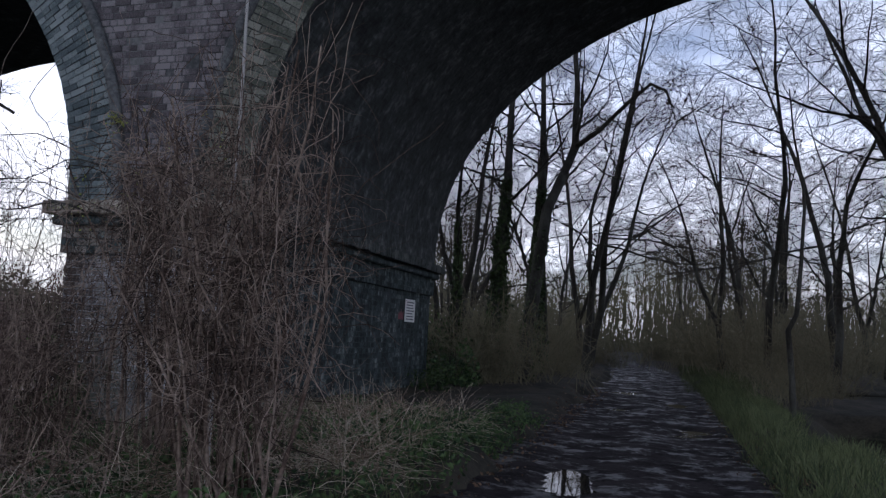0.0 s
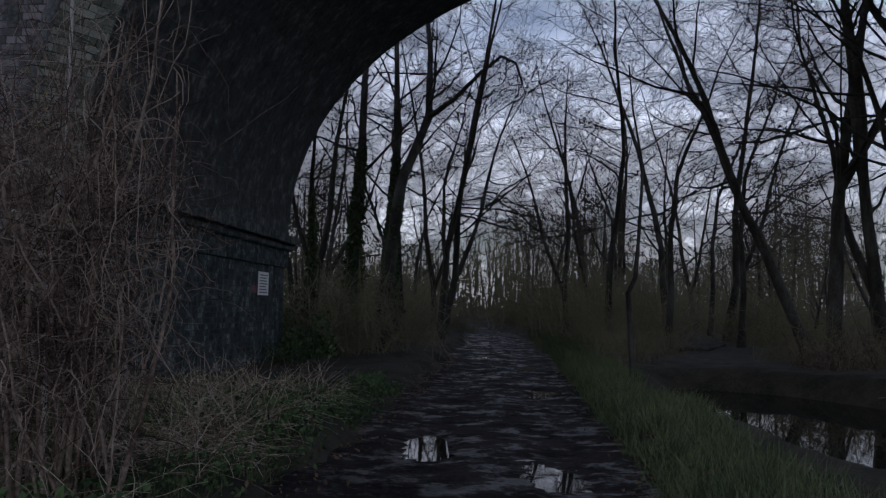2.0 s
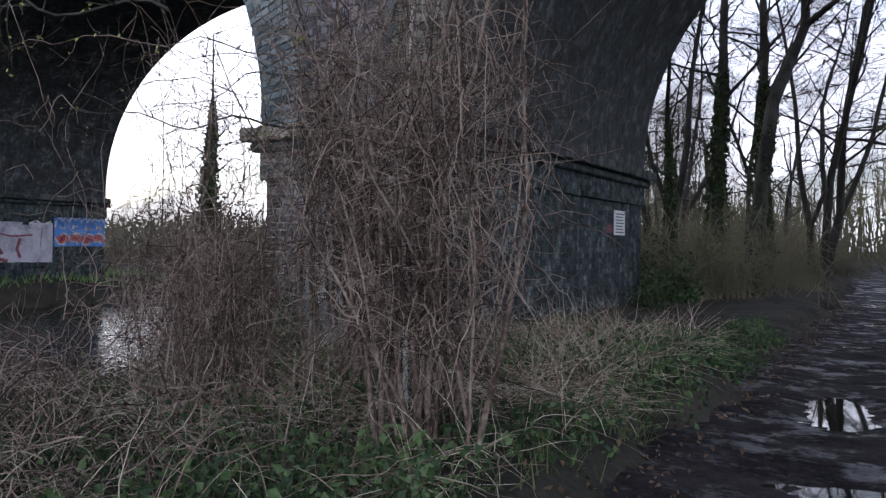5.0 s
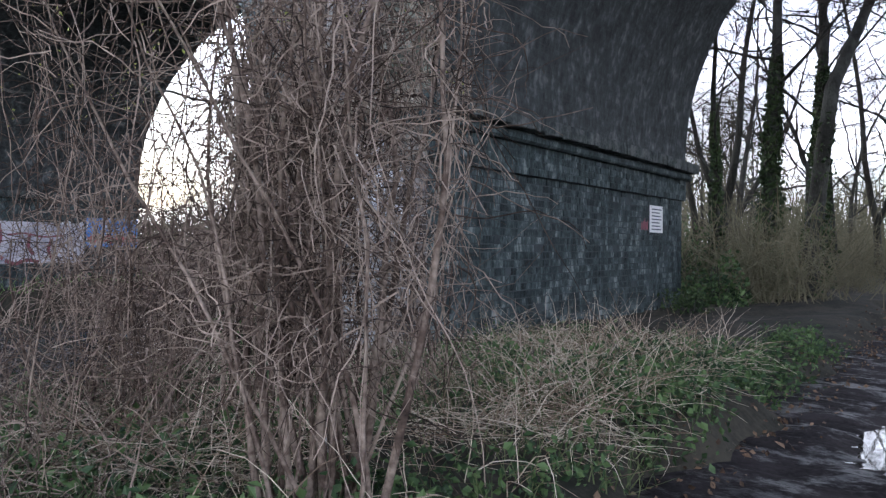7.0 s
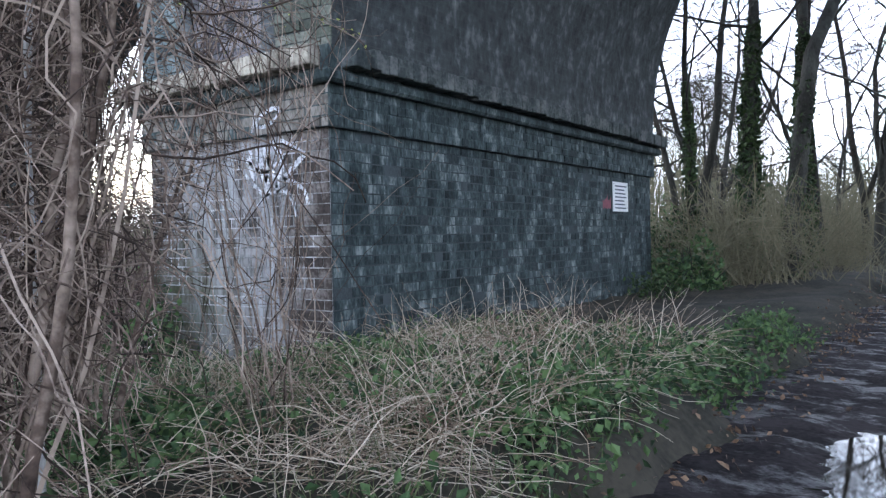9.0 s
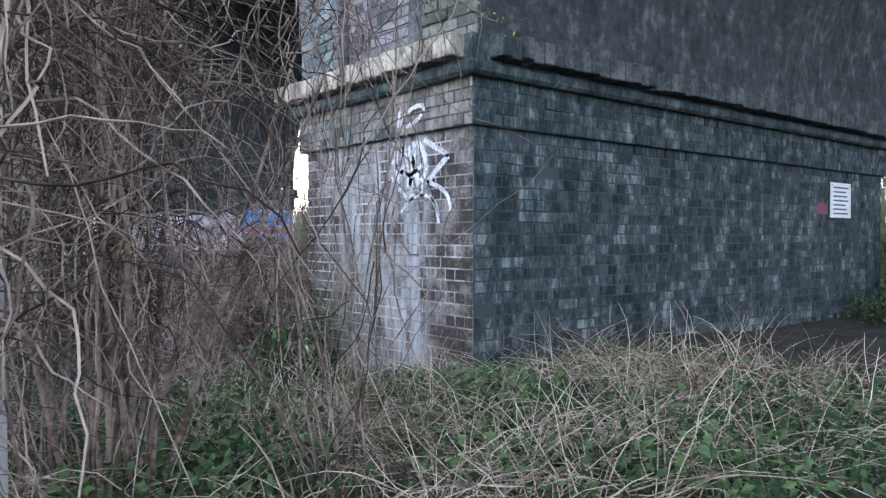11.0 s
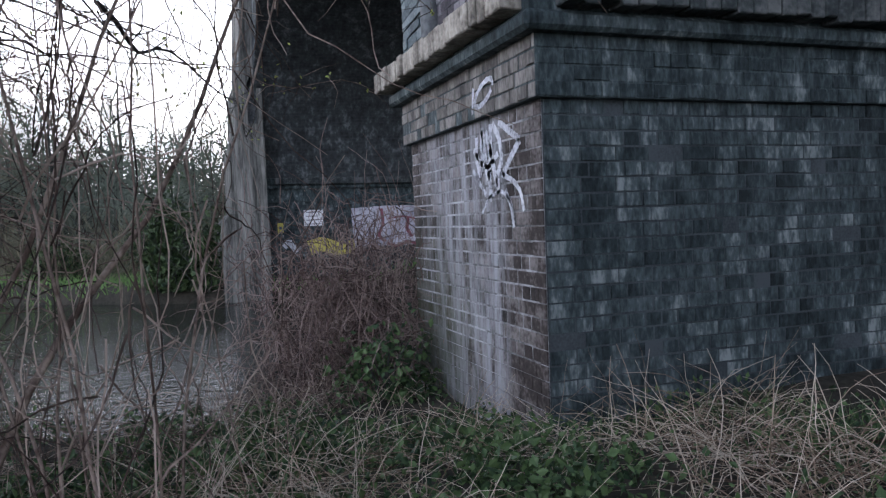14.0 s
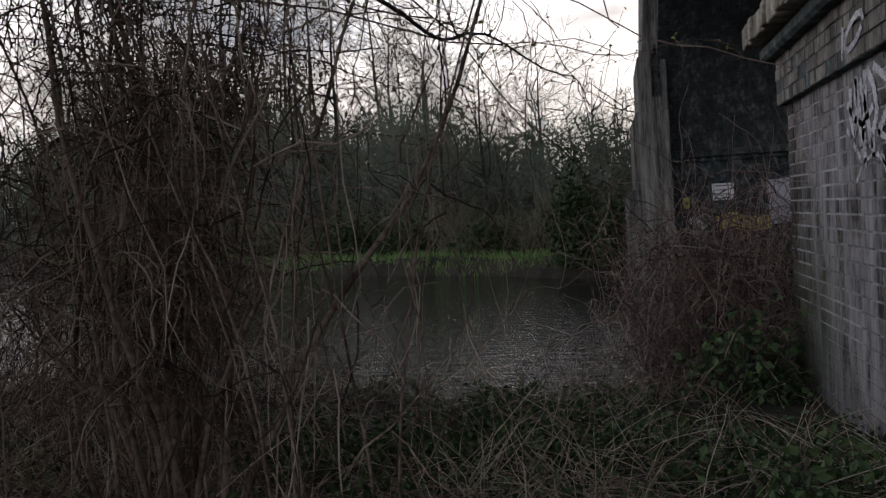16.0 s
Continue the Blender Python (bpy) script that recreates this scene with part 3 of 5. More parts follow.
def field(a, u0, u1, z0, n, place, proud=0.008, keep=None, gap=0.008):
    """Bricks standing proud of a wall, all in one mesh. place(u, w, z): a world point, w metres out from the wall."""
    for k, z, s, e in courses(u0, u1, z0, n):
        if keep and not keep((s + e) / 2, z + C / 2):
            continue
        w = proud + brick_rng.normal(0, 0.0035)
        j = brick_rng.uniform(-0.002, 0.002, 4)
        s2, e2, lo, hi = s + gap / 2 + j[0], e - gap / 2 + j[1], z + gap / 2 + j[2], z + C - gap / 2 + j[3]
        b = 0.005
        a.add([place(s2, -0.004, lo), place(e2, -0.004, lo), place(e2, -0.004, hi), place(s2, -0.004, hi),
               place(s2 + b, w, lo + b), place(e2 - b, w, lo + b), place(e2 - b, w, hi - b), place(s2 + b, w, hi - b)],
              [(4, 5, 6, 7), (0, 1, 5, 4), (1, 2, 6, 5), (2, 3, 7, 6), (3, 0, 4, 7)])


def stuff(ob):
    return tagged(ob, kind="stuff")


side_at = lambda x: (lambda u, w, z: (x + w, u, z))
front_at = lambda y: (lambda u, w, z: (u, y - w, z))
# side of the near pier: wall below the band, band
a = Acc()
field(a, 0.07, LONG - 0.07, BAND - 23 * C, 23, side_at(-0.068), 0.006, gap=0.006)
stuff(part("side_bricks", a, M_BRICK_DARK, pier_near))
a = Acc()
field(a, 0.01, LONG - 0.01, BAND + 0.0, 4, side_at(-0.008), 0.006, gap=0.006)
stuff(part("band_bricks", a, M_BRICK_DARK, pier_near))
a = Acc()
field(a, -PIER_W + 0.01, -0.01, BAND + 0.0, 4, front_at(0.008), 0.005, gap=0.005)
stuff(part("band_bricks", a, M_BRICK_BAND, pier_near))
# the far pier shows its inner side
a = Acc()
field(a, 0.07, LONG - 0.07, BAND - 22 * C, 22, side_at(-17.168))
stuff(part("side_bricks", a, M_BRICK_DARK, pier_far))

# spandrel between the rings
RIN, LIN = arch_curve(ARCH_PATH, 0.0, 400), arch_curve(ARCH_RIVER, 0.0, 400)
ROUT, LOUT = arch_curve(ARCH_PATH, 0.73, 400), arch_curve(ARCH_RIVER, 0.73, 400)


def between(u, z):
    h = len(ROUT) // 2
    xr = np.interp(z, ROUT[:h, 1], ROUT[:h, 0])
    xl = np.interp(z, LOUT[h:, 1][::-1], LOUT[h:, 0][::-1])
    return xl < u < xr


a = Acc()
field(a, -4.6, 2.2, SPRING, 46, front_at(0.1), 0.006, between)
stuff(part("spandrel_bricks", a, M_BRICK_SPANDREL, wall_viaduct))


def ring_bricks(spec, name, mat, half):
    """Bricks set on end round the arch's face, in bonded rings."""
    a = Acc()
    fine_in = arch_curve(spec, 0.0, 2000)
    s = np.concatenate([[0], np.cumsum(np.linalg.norm(np.diff(fine_in, axis=0), axis=1))])
    total = s[-1]
    n = int(total / 0.085)
    for k in range(n):
        q0, q1 = (k + 0.05) * total / n, (k + 0.95) * total / n
        P = [np.array([np.interp(q, s, fine_in[:, 0]), np.interp(q, s, fine_in[:, 1])]) for q in (q0, q1)]
        if P[0][1] > 7.0 or (P[0][0] > spec[0]) != (half > 0):
            continue
        t = P[1] - P[0]
        out = np.array((-t[1], t[0])) / np.linalg.norm(t)
        cuts = (0.0, 0.24, 0.48, 0.72) if k % 2 else (0.0, 0.12, 0.36, 0.6, 0.72)
        for lo, hi in zip(cuts, cuts[1:]):
            lo2, hi2 = lo + 0.005, hi - 0.005
            y = 0.06 - 0.012 + brick_rng.uniform(-0.008, 0.008)
            c = [P[0] + out * lo2, P[1] + out * lo2, P[1] + out * hi2, P[0] + out * hi2]
            a.add([(p[0], 0.075, p[1]) for p in c] + [(p[0], y, p[1]) for p in c],
                  [(7, 6, 5, 4), (4, 5, 1, 0), (5, 6, 2, 1), (6, 7, 3, 2), (7, 4, 0, 3)])
    stuff(part(name, a, mat, wall_viaduct))


ring_bricks(ARCH_PATH, "ring_bricks", M_BRICK_RING_DARK, -1)
ring_bricks(ARCH_RIVER, "ring_bricks", M_BRICK_RING, 1)
# dark drip mould along the back of each ring
for spec, lo, hi in ((ARCH_PATH, 0, 130), (ARCH_RIVER, 270, 401)):
    line = arch_curve(spec, 0.75, 400)[lo:hi]
    a = Acc()
    a.tube([(x, 0.05, z) for x, z in line if z < 7.2], [0.075] * int(sum(1 for x, z in line if z < 7.2)), 7)
    part("drip_mould", a, M_SOOT, wall_viaduct, "dark rounded drip mould", True)

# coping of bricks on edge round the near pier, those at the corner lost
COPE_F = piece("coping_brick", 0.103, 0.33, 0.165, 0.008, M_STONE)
# side bricks take the darker copy, front bricks the lit one
COPE_S = piece("coping_brick", 0.33, 0.103, 0.165, 0.008, M_STONE_SHADED)


def set_piece(me, name, parent, x, y, z, tilt=0.0):
    ob = new(name, me)
    ob.parent = parent
    ob.matrix_basis = Matrix.Translation((x, y, z)) @ pose(0, 0, 0, brick_rng.normal(0, tilt), brick_rng.normal(0, tilt), brick_rng.normal(0, tilt))
    return ob


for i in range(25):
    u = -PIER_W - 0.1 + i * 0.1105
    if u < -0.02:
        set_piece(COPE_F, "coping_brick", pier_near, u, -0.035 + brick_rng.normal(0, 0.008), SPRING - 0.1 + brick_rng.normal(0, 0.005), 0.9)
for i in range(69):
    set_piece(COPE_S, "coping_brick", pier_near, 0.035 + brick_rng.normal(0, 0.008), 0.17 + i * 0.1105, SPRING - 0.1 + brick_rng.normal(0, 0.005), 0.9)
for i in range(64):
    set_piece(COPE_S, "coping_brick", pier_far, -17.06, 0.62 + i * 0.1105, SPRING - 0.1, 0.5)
# the pier front, brick by brick
B_STRETCH = piece("brick", 0.223, 0.024, 0.079, 0.004, M_BRICK_FRONT)
B_HEAD = piece("brick", 0.106, 0.024, 0.079, 0.004, M_BRICK_FRONT)
rest = Acc()
for k, z, s, e in courses(-PIER_W + 0.07, -0.07, BAND - 23 * C, 23):
    w = e - s
    if abs(w - 0.235) < 0.01:
        me = B_STRETCH
    elif abs(w - 0.1175) < 0.005:
        me = B_HEAD
    else:
        me = None
    if me is None or z < BAND - 17.5 * C:
        y = 0.068 - 0.008
        rest.box(s + 0.004, y, z + 0.004, e - 0.004, 0.075, z + C - 0.005)
        continue
    set_piece(me, "brick", pier_near, (s + e) / 2, 0.0765 + brick_rng.uniform(-0.002, 0.002), z + C / 2, 0.2)
stuff(part("front_bricks", rest, M_BRICK_FRONT, pier_near))

# stepped buttress at the front of the far pier, with a pointed niche in its side
def slab(name, outline, x0, x1, mat, parent):
    """An upright slab: an outline in y and z, drawn out along x."""
    n = len(outline)
    a = Acc()
    a.add([(x0, y, z) for y, z in outline] + [(x1, y, z) for y, z in outline],
          [tuple(range(n))[::-1], tuple(range(n, 2 * n))] + [(i, (i + 1) % n, n + (i + 1) % n, n + i) for i in range(n)])
    return part(name, a, mat, parent)


bt = tagged(new("buttress"), "tall stepped buttress streaked with pale lime, on the far bank", "buttress", kind="structure")
slab("plinth", [(-0.9, -1.2), (0.3, -1.2), (0.3, 1.55), (-0.68, 1.55), (-0.9, 1.3)], -19.4, -16.35, M_LIME, bt)
slab("stage", [(-0.62, 1.55), (0.28, 1.55), (0.28, 3.55), (-0.5, 3.55), (-0.62, 3.35)], -19.4, -16.38, M_LIME, bt)
slab("core", [(-0.4, 3.55), (0.24, 3.55), (0.24, TOP), (0.0, TOP)], -19.4, -16.65, M_SOOT, bt)
slab("stage", [(-0.46, 3.55), (-0.12, 3.55), (-0.12, 4.9), (0.0, 5.25), (0.0, TOP), (-0.06, TOP), (-0.3, 5.1), (-0.46, 4.9)], -19.4, -16.4, M_LIME, bt)
slab("stage", [(0.12, 3.55), (0.26, 3.55), (0.26, TOP), (0.0, TOP), (0.0, 5.25), (0.12, 4.9)], -19.4, -16.4, M_LIME, bt)
slab("sill", [(-0.14, 3.55), (0.14, 3.55), (0.14, 3.9), (-0.14, 3.9)], -16.66, -16.4, M_LIME, bt)

# ---- trees ----
def wander(start, heading, length, n, wob, lift, gen):
    """A crooked line that starts along heading and bends up by lift."""
    pts = [np.array(start, float)]
    d = np.array(heading, float)
    d /= np.linalg.norm(d)
    for _ in range(n):
        d = d + gen.normal(0, wob, 3) + np.array((0, 0, lift))
        d /= np.linalg.norm(d)
        pts.append(pts[-1] + d * (length / n))
    return np.array(pts)


def side_way(d, angle, gen):
    """A heading that leaves d at about the angle."""
    r = gen.normal(0, 1, 3)
    r -= d * (r @ d)
    r /= np.linalg.norm(r) + 1e-9
    return d * math.cos(angle) + r * math.sin(angle)


class TreePlan:
    def __init__(self, seed, height=13.0, girth=0.17, lean=(0, 0), limbs=16, low=0.3, twig=2.2, droop=-0.02, spread_by=0.36, forks=1, twigs=9, sub=7, thick=0.006, spine=None, wob=0.06):
        self.wood, self.fine = Acc(), Acc()
        gen = np.random.default_rng(seed)
        self.lines = []
        for k in range(forks):
            off = np.array((gen.normal(0, 0.12), gen.normal(0, 0.12), 0)) if forks > 1 else np.zeros(3)
            way = np.array((lean[0] + gen.normal(0, 0.08) * (forks > 1), lean[1] + gen.normal(0, 0.08) * (forks > 1), 1.0))
            h = height * (1 if k == 0 else gen.uniform(0.6, 0.85))
            start = -np.array((0, 0, 0.25))
            if k:
                start = self.at(self.lines[0][0], gen.uniform(0.08, 0.32))
                way = way + np.array((gen.choice((-1, 1)) * gen.uniform(0.12, 0.32), gen.normal(0, 0.16), 0))
            line = wander(start, way, h, 12, wob, 0.045, gen)
            if spine is not None:
                q = np.linspace(0, 1, 13)
                line = np.stack([np.interp(q, np.linspace(0, 1, len(spine)), spine[:, c]) for c in range(3)], -1) + gen.normal(0, 0.03, (13, 3))
            t = np.linspace(0, 1, 13)
            rad = girth * (1 - 0.88 * t) * (1 if k == 0 else 0.68)
            rad[0] *= 1.45 if k == 0 else 1.0
            self.wood.tube(line, rad, 9)
            self.lines.append((line, rad))
            for i in range(limbs // forks):
                s = low + (0.98 - low) * (i + gen.uniform(0, 0.9)) / (limbs // forks)
                p = self.at(line, s)
                d = self.at(line, min(1, s + 0.03)) - p
                d /= np.linalg.norm(d) + 1e-9
                ln = height * spread_by * (1.15 - 0.75 * s) * gen.uniform(0.7, 1.15)
                b = wander(p, side_way(d, gen.uniform(0.8, 1.35), gen), ln, 7, 0.12, 0.05, gen)
                r0 = girth * (1 - 0.88 * s) * gen.uniform(0.3, 0.5)
                self.wood.tube(b, np.linspace(r0, 0.009, 8), 5)
                for j in range(sub):
                    q = gen.uniform(0.15, 0.97)
                    p2 = self.at(b, q)
                    d2 = self.at(b, min(1, q + 0.05)) - self.at(b, max(0, q - 0.05))
                    d2 /= np.linalg.norm(d2) + 1e-9
                    l2 = twig * gen.uniform(0.5, 1.1)
                    c = wander(p2, side_way(d2, gen.uniform(0.4, 1.0), gen) * np.array((1, 1, 0.6)), l2, 4, 0.16, droop, gen)
                    self.fine.tube(c, np.linspace(max(0.009, r0 * 0.3), 0.004, 5), 3)
                    for _ in range(twigs):
                        u = gen.uniform(0.1, 1.0)
                        p3 = self.at(c, u)
                        d3 = self.at(c, min(1, u + 0.1)) - self.at(c, max(0, u - 0.1))
                        d3 /= np.linalg.norm(d3) + 1e-9
                        e = wander(p3, side_way(d3, gen.uniform(0.4, 1.1), gen), l2 * gen.uniform(0.2, 0.55), 1, 0.2, droop, gen)
                        self.fine.tube(e, (thick, thick * 0.4), 3)

    @staticmethod
    def at(line, s):
        f = s * (len(line) - 1)
        i = min(int(f), len(line) - 2)
        return line[i] + (line[i + 1] - line[i]) * (f - i)


def ivy_sleeve(line, rad, upto, count, gen, size=0.07, fat=0.12):
    """Ivy leaves round a trunk, thicker lower down."""
    a = Acc()
    for _ in range(count):
        s = upto * gen.uniform(0, 1) ** 1.3
        p = TreePlan.at(line, s)
        ang = gen.uniform(0, 2 * math.pi)
        r = np.interp(s, np.linspace(0, 1, len(rad)), rad) + abs(gen.normal(0, fat)) * (1.05 - s / upto)
        c = p + np.array((math.cos(ang) * r, math.sin(ang) * r, gen.normal(0, 0.1)))
        leaf(a, c, size * gen.uniform(0.6, 1.3), gen)
    return a


def leaf(a, c, s, gen):
    """A pointed four-cornered leaf, folded along its rib."""
    x = gen.normal(0, 1, 3)
    x /= np.linalg.norm(x)
    y = np.cross(x, gen.normal(0, 1, 3))
    y /= np.linalg.norm(y) + 1e-9
    z = np.cross(x, y)
    a.add([c - x * s, c + y * s * 0.62 + z * s * 0.2, c + x * s, c - y * s * 0.62 + z * s * 0.2], [(0, 1, 2), (0, 2, 3)])


def plant_tree(plan, m, label, group="", ivy=None, bark=None, fine=None, name="tree"):
    root = tagged(new(name), label, "tree", group)
    part("trunk", plan.wood, bark or M_BARK, root, smooth=True)
    part("crown", plan.fine, fine or M_TWIG, root)
    if ivy:
        part("ivy", ivy, M_IVY, root, "dark evergreen ivy")
    root.matrix_world = m
    return root


def stand(x, y, turn=0.0, s=1.0):
    return Matrix.Translation((x, y, float(ground_z(x, y)))) @ pose(0, 0, 0, 0, 0, turn) @ Matrix.Scale(s, 4)


gen = np.random.default_rng(21)
# the leaning alder past the pier, with its long arched limb
spine = np.array([(1.35, 10.9, -0.3), (1.45, 11.4, 1.6), (1.66, 12.28, 4.5), (2.16, 13.96, 6.66), (2.12, 14.2, 8.6), (1.95, 14.3, 10.6), (2.1, 14.4, 13.0)]) - np.array((1.3, 11.0, 0))
plan = TreePlan(31, 13, 0.21, limbs=13, low=0.5, twig=1.8, spine=spine)
limb = np.array([(2.16, 13.96, 6.66), (2.9, 13.1, 6.9), (3.7, 12.0, 7.3), (4.3, 11.0, 7.45), (4.68, 10.5, 7.1), (4.9, 10.2, 6.3)]) - np.array((1.3, 11.0, 0))
plan.wood.tube(limb, (0.09, 0.075, 0.06, 0.045, 0.035, 0.015), 6)
for q in np.linspace(0.05, 1.0, 34):
    p = TreePlan.at(limb, q)
    c = wander(p, (gen.normal(0, 0.7), gen.normal(0, 0.7), gen.normal(-0.1, 0.5)), gen.uniform(0.6, 1.9), 6, 0.16, -0.12, gen)
    plan.fine.tube(c, np.linspace(0.012, 0.004, 7), 3)
    for _ in range(7):
        plan.fine.tube(wander(TreePlan.at(c, gen.uniform(0.2, 1)), gen.normal(0, 1, 3), gen.uniform(0.2, 0.7), 3, 0.2, -0.15, gen), (0.006, 0.005, 0.004, 0.003), 3)
low_ivy = ivy_sleeve(*plan.lines[0], 0.3, 900, gen, 0.05, 0.05)
plant_tree(plan, stand(1.3, 11.0), "dark leaning alder with a long arched limb beside the track", "trees beside the track", low_ivy)
for x, y, seed, h in ((0.1, 13.2, 41, 14), (0.75, 16.0, 42, 15)):
    plan = TreePlan(seed, h, 0.2, (0.0, 0.03), 15, 0.35, 2.0)
    ivy = ivy_sleeve(*plan.lines[0], 0.42, 2600, gen)
    plant_tree(plan, stand(x, y), "tall bare alder with an ivy-clad trunk", "trees beside the track", ivy)

plans = [TreePlan(51, 16, 0.19, (0.01, 0.0), 21, 0.22, forks=2, sub=7, twigs=12, wob=0.07), TreePlan(52, 14, 0.14, (0.06, 0.02), 20, 0.22, sub=7, twigs=11, wob=0.08),
         TreePlan(53, 15, 0.17, (0.03, 0.0), 24, 0.2, forks=3, sub=7, twigs=12, wob=0.07), TreePlan(54, 15, 0.16, (0.0, 0.0), 20, 0.25, forks=2, sub=7, twigs=11),
         TreePlan(55, 13, 0.16, (-0.3, -0.05), 20, 0.25, forks=2, sub=7, twigs=11, wob=0.07)]
protos = [None] * len(plans)


def wood_tree(k, x, y, turn, s, label, group):
    m = stand(x, y, turn, s)
    if protos[k] is None:
        protos[k] = plant_tree(plans[k], m, label, group)
        return protos[k]
    t = copy_thing(protos[k], m)
    t.matrix_world = m
    return tagged(t, label, group=group)


RIGHT = [(12.2, 12.0, 4, 0, 1.0), (11.6, 16.0, 1, 20, 0.8), (12.4, 11.2, 0, 40, 1.0), (13.2, 10.8, 2, 80, 1.0), (13.7, 8.2, 3, 10, 1.0), (14.3, 7.9, 0, 200, 0.95), (10.6, 21.9, 1, 130, 1.1),
         (12.8, 22, 3, 220, 1.0), (20, 15, 0, 70, 1.0), (8.6, 27, 3, 90, 0.95), (14, 29, 1, 10, 1.0), 
         (10.4, 34, 2, 250, 0.9), (23, 32, 3, 20, 1.0), (7.0, 37, 1, 310, 0.9), (15.5, 38, 3, 150, 1.0), (9.8, 30, 1, 200, 0.8), (7.7, 16.5, 1, 250, 0.9), (7.0, 24, 3, 33, 0.9), (8.9, 13.4, 1, 15, 0.75), ]
for x, y, k, turn, sc in RIGHT:
    wood_tree(k, x, y, turn, sc, "bare alder standing in flooded ground", "alders in the flooded wood")
LEFT = [(-1.6, 15.5, 3, 20, 0.9), (-3.2, 19, 1, 140, 0.9), (2.0, 21, 3, 250, 1.0), (-1.0, 24, 1, 30, 0.9), (0.9, 29, 3, 190, 1.0), (-4.2, 27, 0, 80, 0.9), (-1.2, 36, 1, 10, 0.9), (-5, 38, 2, 130, 0.9), (2.3, 17.2, 1, 300, 0.95), (1.7, 25, 1, 60, 1.0), (0.6, 20, 2, 200, 0.8), (-2.6, 12.5, 1, 100, 0.9)]
for x, y, k, turn, sc in LEFT:
    wood_tree(k, x, y, turn, sc, "bare slender tree in the wood behind the viaduct", "trees behind the viaduct")

plan = TreePlan(43, 9.0, 0.09, (0.02, 0.02), 14, 0.3, 1.4)
plant_tree(plan, stand(-0.15, 10.0), "slim tree wrapped in ivy close behind the pier", "trees beside the track", ivy_sleeve(*plan.lines[0], 0.45, 1500, gen, 0.055, 0.09))

# slim sapling by the track
a = Acc()
line = np.array([(0, 0, -0.2), (-0.02, 0, 0.6), (-0.12, -0.3, 1.35), (-0.02, -0.4, 1.6), (0.05, -0.3, 2.3), (0.12, -0.2, 3.2), (0.1, -0.2, 3.6), (0.0, 0, 4.4), (-0.05, 0.1, 5.2)])
a.tube(line, np.linspace(0.05, 0.012, len(line)), 6)
b = Acc()
for _ in range(26):
    p = TreePlan.at(line, gen.uniform(0.4, 1))
    b.tube(wander(p, (gen.normal(), gen.normal(), 0.5), gen.uniform(0.3, 1.0), 4, 0.2, 0.0, gen), np.linspace(0.007, 0.003, 5), 3)
sap = tagged(new("sapling"), "slim crooked bare sapling on the grass verge", "tree")
part("trunk", a, M_BARK, sap, smooth=True)
part("crown", b, M_TWIG, sap)
sap.matrix_world = stand(6.63, 4.85)

# ivy-clad tree seen through the river arch
plan = TreePlan(61, 12.0, 0.2, (0, 0), 18, 0.35, 1.2, spread_by=0.16, wob=0.012)
ivy = ivy_sleeve(*plan.lines[0], 0.7, 4200, gen, 0.13, 0.42)
plant_tree(plan, stand(-25.5, 18.8), "tall tree with its trunk thickly clad in ivy", "", ivy)

# far woods round about
FAR = [TreePlan(71, 11, 0.14, limbs=20, twigs=5, sub=6, thick=0.013), TreePlan(72, 12, 0.15, limbs=20, twigs=5, sub=6, low=0.12, thick=0.015, spread_by=0.42),
       TreePlan(73, 8, 0.1, limbs=24, twigs=5, sub=6, low=0.06, thick=0.013, spread_by=0.48)]
far_protos = {}


def far_tree(k, x, y, s, fine, label, group):
    m = stand(x, y, gen.uniform(0, 360), s)
    key = (k, fine.name)
    if key not in far_protos:
        far_protos[key] = plant_tree(FAR[k], m, label, group, fine=fine)
        return
    t = copy_thing(far_protos[key], m)
    t.matrix_world = m
    tagged(t, label, group=group)


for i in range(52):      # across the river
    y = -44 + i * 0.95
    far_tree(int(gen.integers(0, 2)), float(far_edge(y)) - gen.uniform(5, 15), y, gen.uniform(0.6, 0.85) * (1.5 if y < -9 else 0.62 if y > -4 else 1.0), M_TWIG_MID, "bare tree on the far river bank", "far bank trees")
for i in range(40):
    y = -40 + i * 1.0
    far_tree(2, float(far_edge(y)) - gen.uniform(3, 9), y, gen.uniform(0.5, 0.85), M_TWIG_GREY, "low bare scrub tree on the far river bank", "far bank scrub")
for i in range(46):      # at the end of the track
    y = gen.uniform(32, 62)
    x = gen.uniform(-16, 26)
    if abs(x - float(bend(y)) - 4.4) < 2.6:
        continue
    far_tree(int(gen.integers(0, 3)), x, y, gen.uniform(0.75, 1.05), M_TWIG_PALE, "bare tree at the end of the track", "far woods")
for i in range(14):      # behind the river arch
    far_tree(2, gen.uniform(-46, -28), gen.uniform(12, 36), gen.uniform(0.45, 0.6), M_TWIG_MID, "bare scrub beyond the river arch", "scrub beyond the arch")


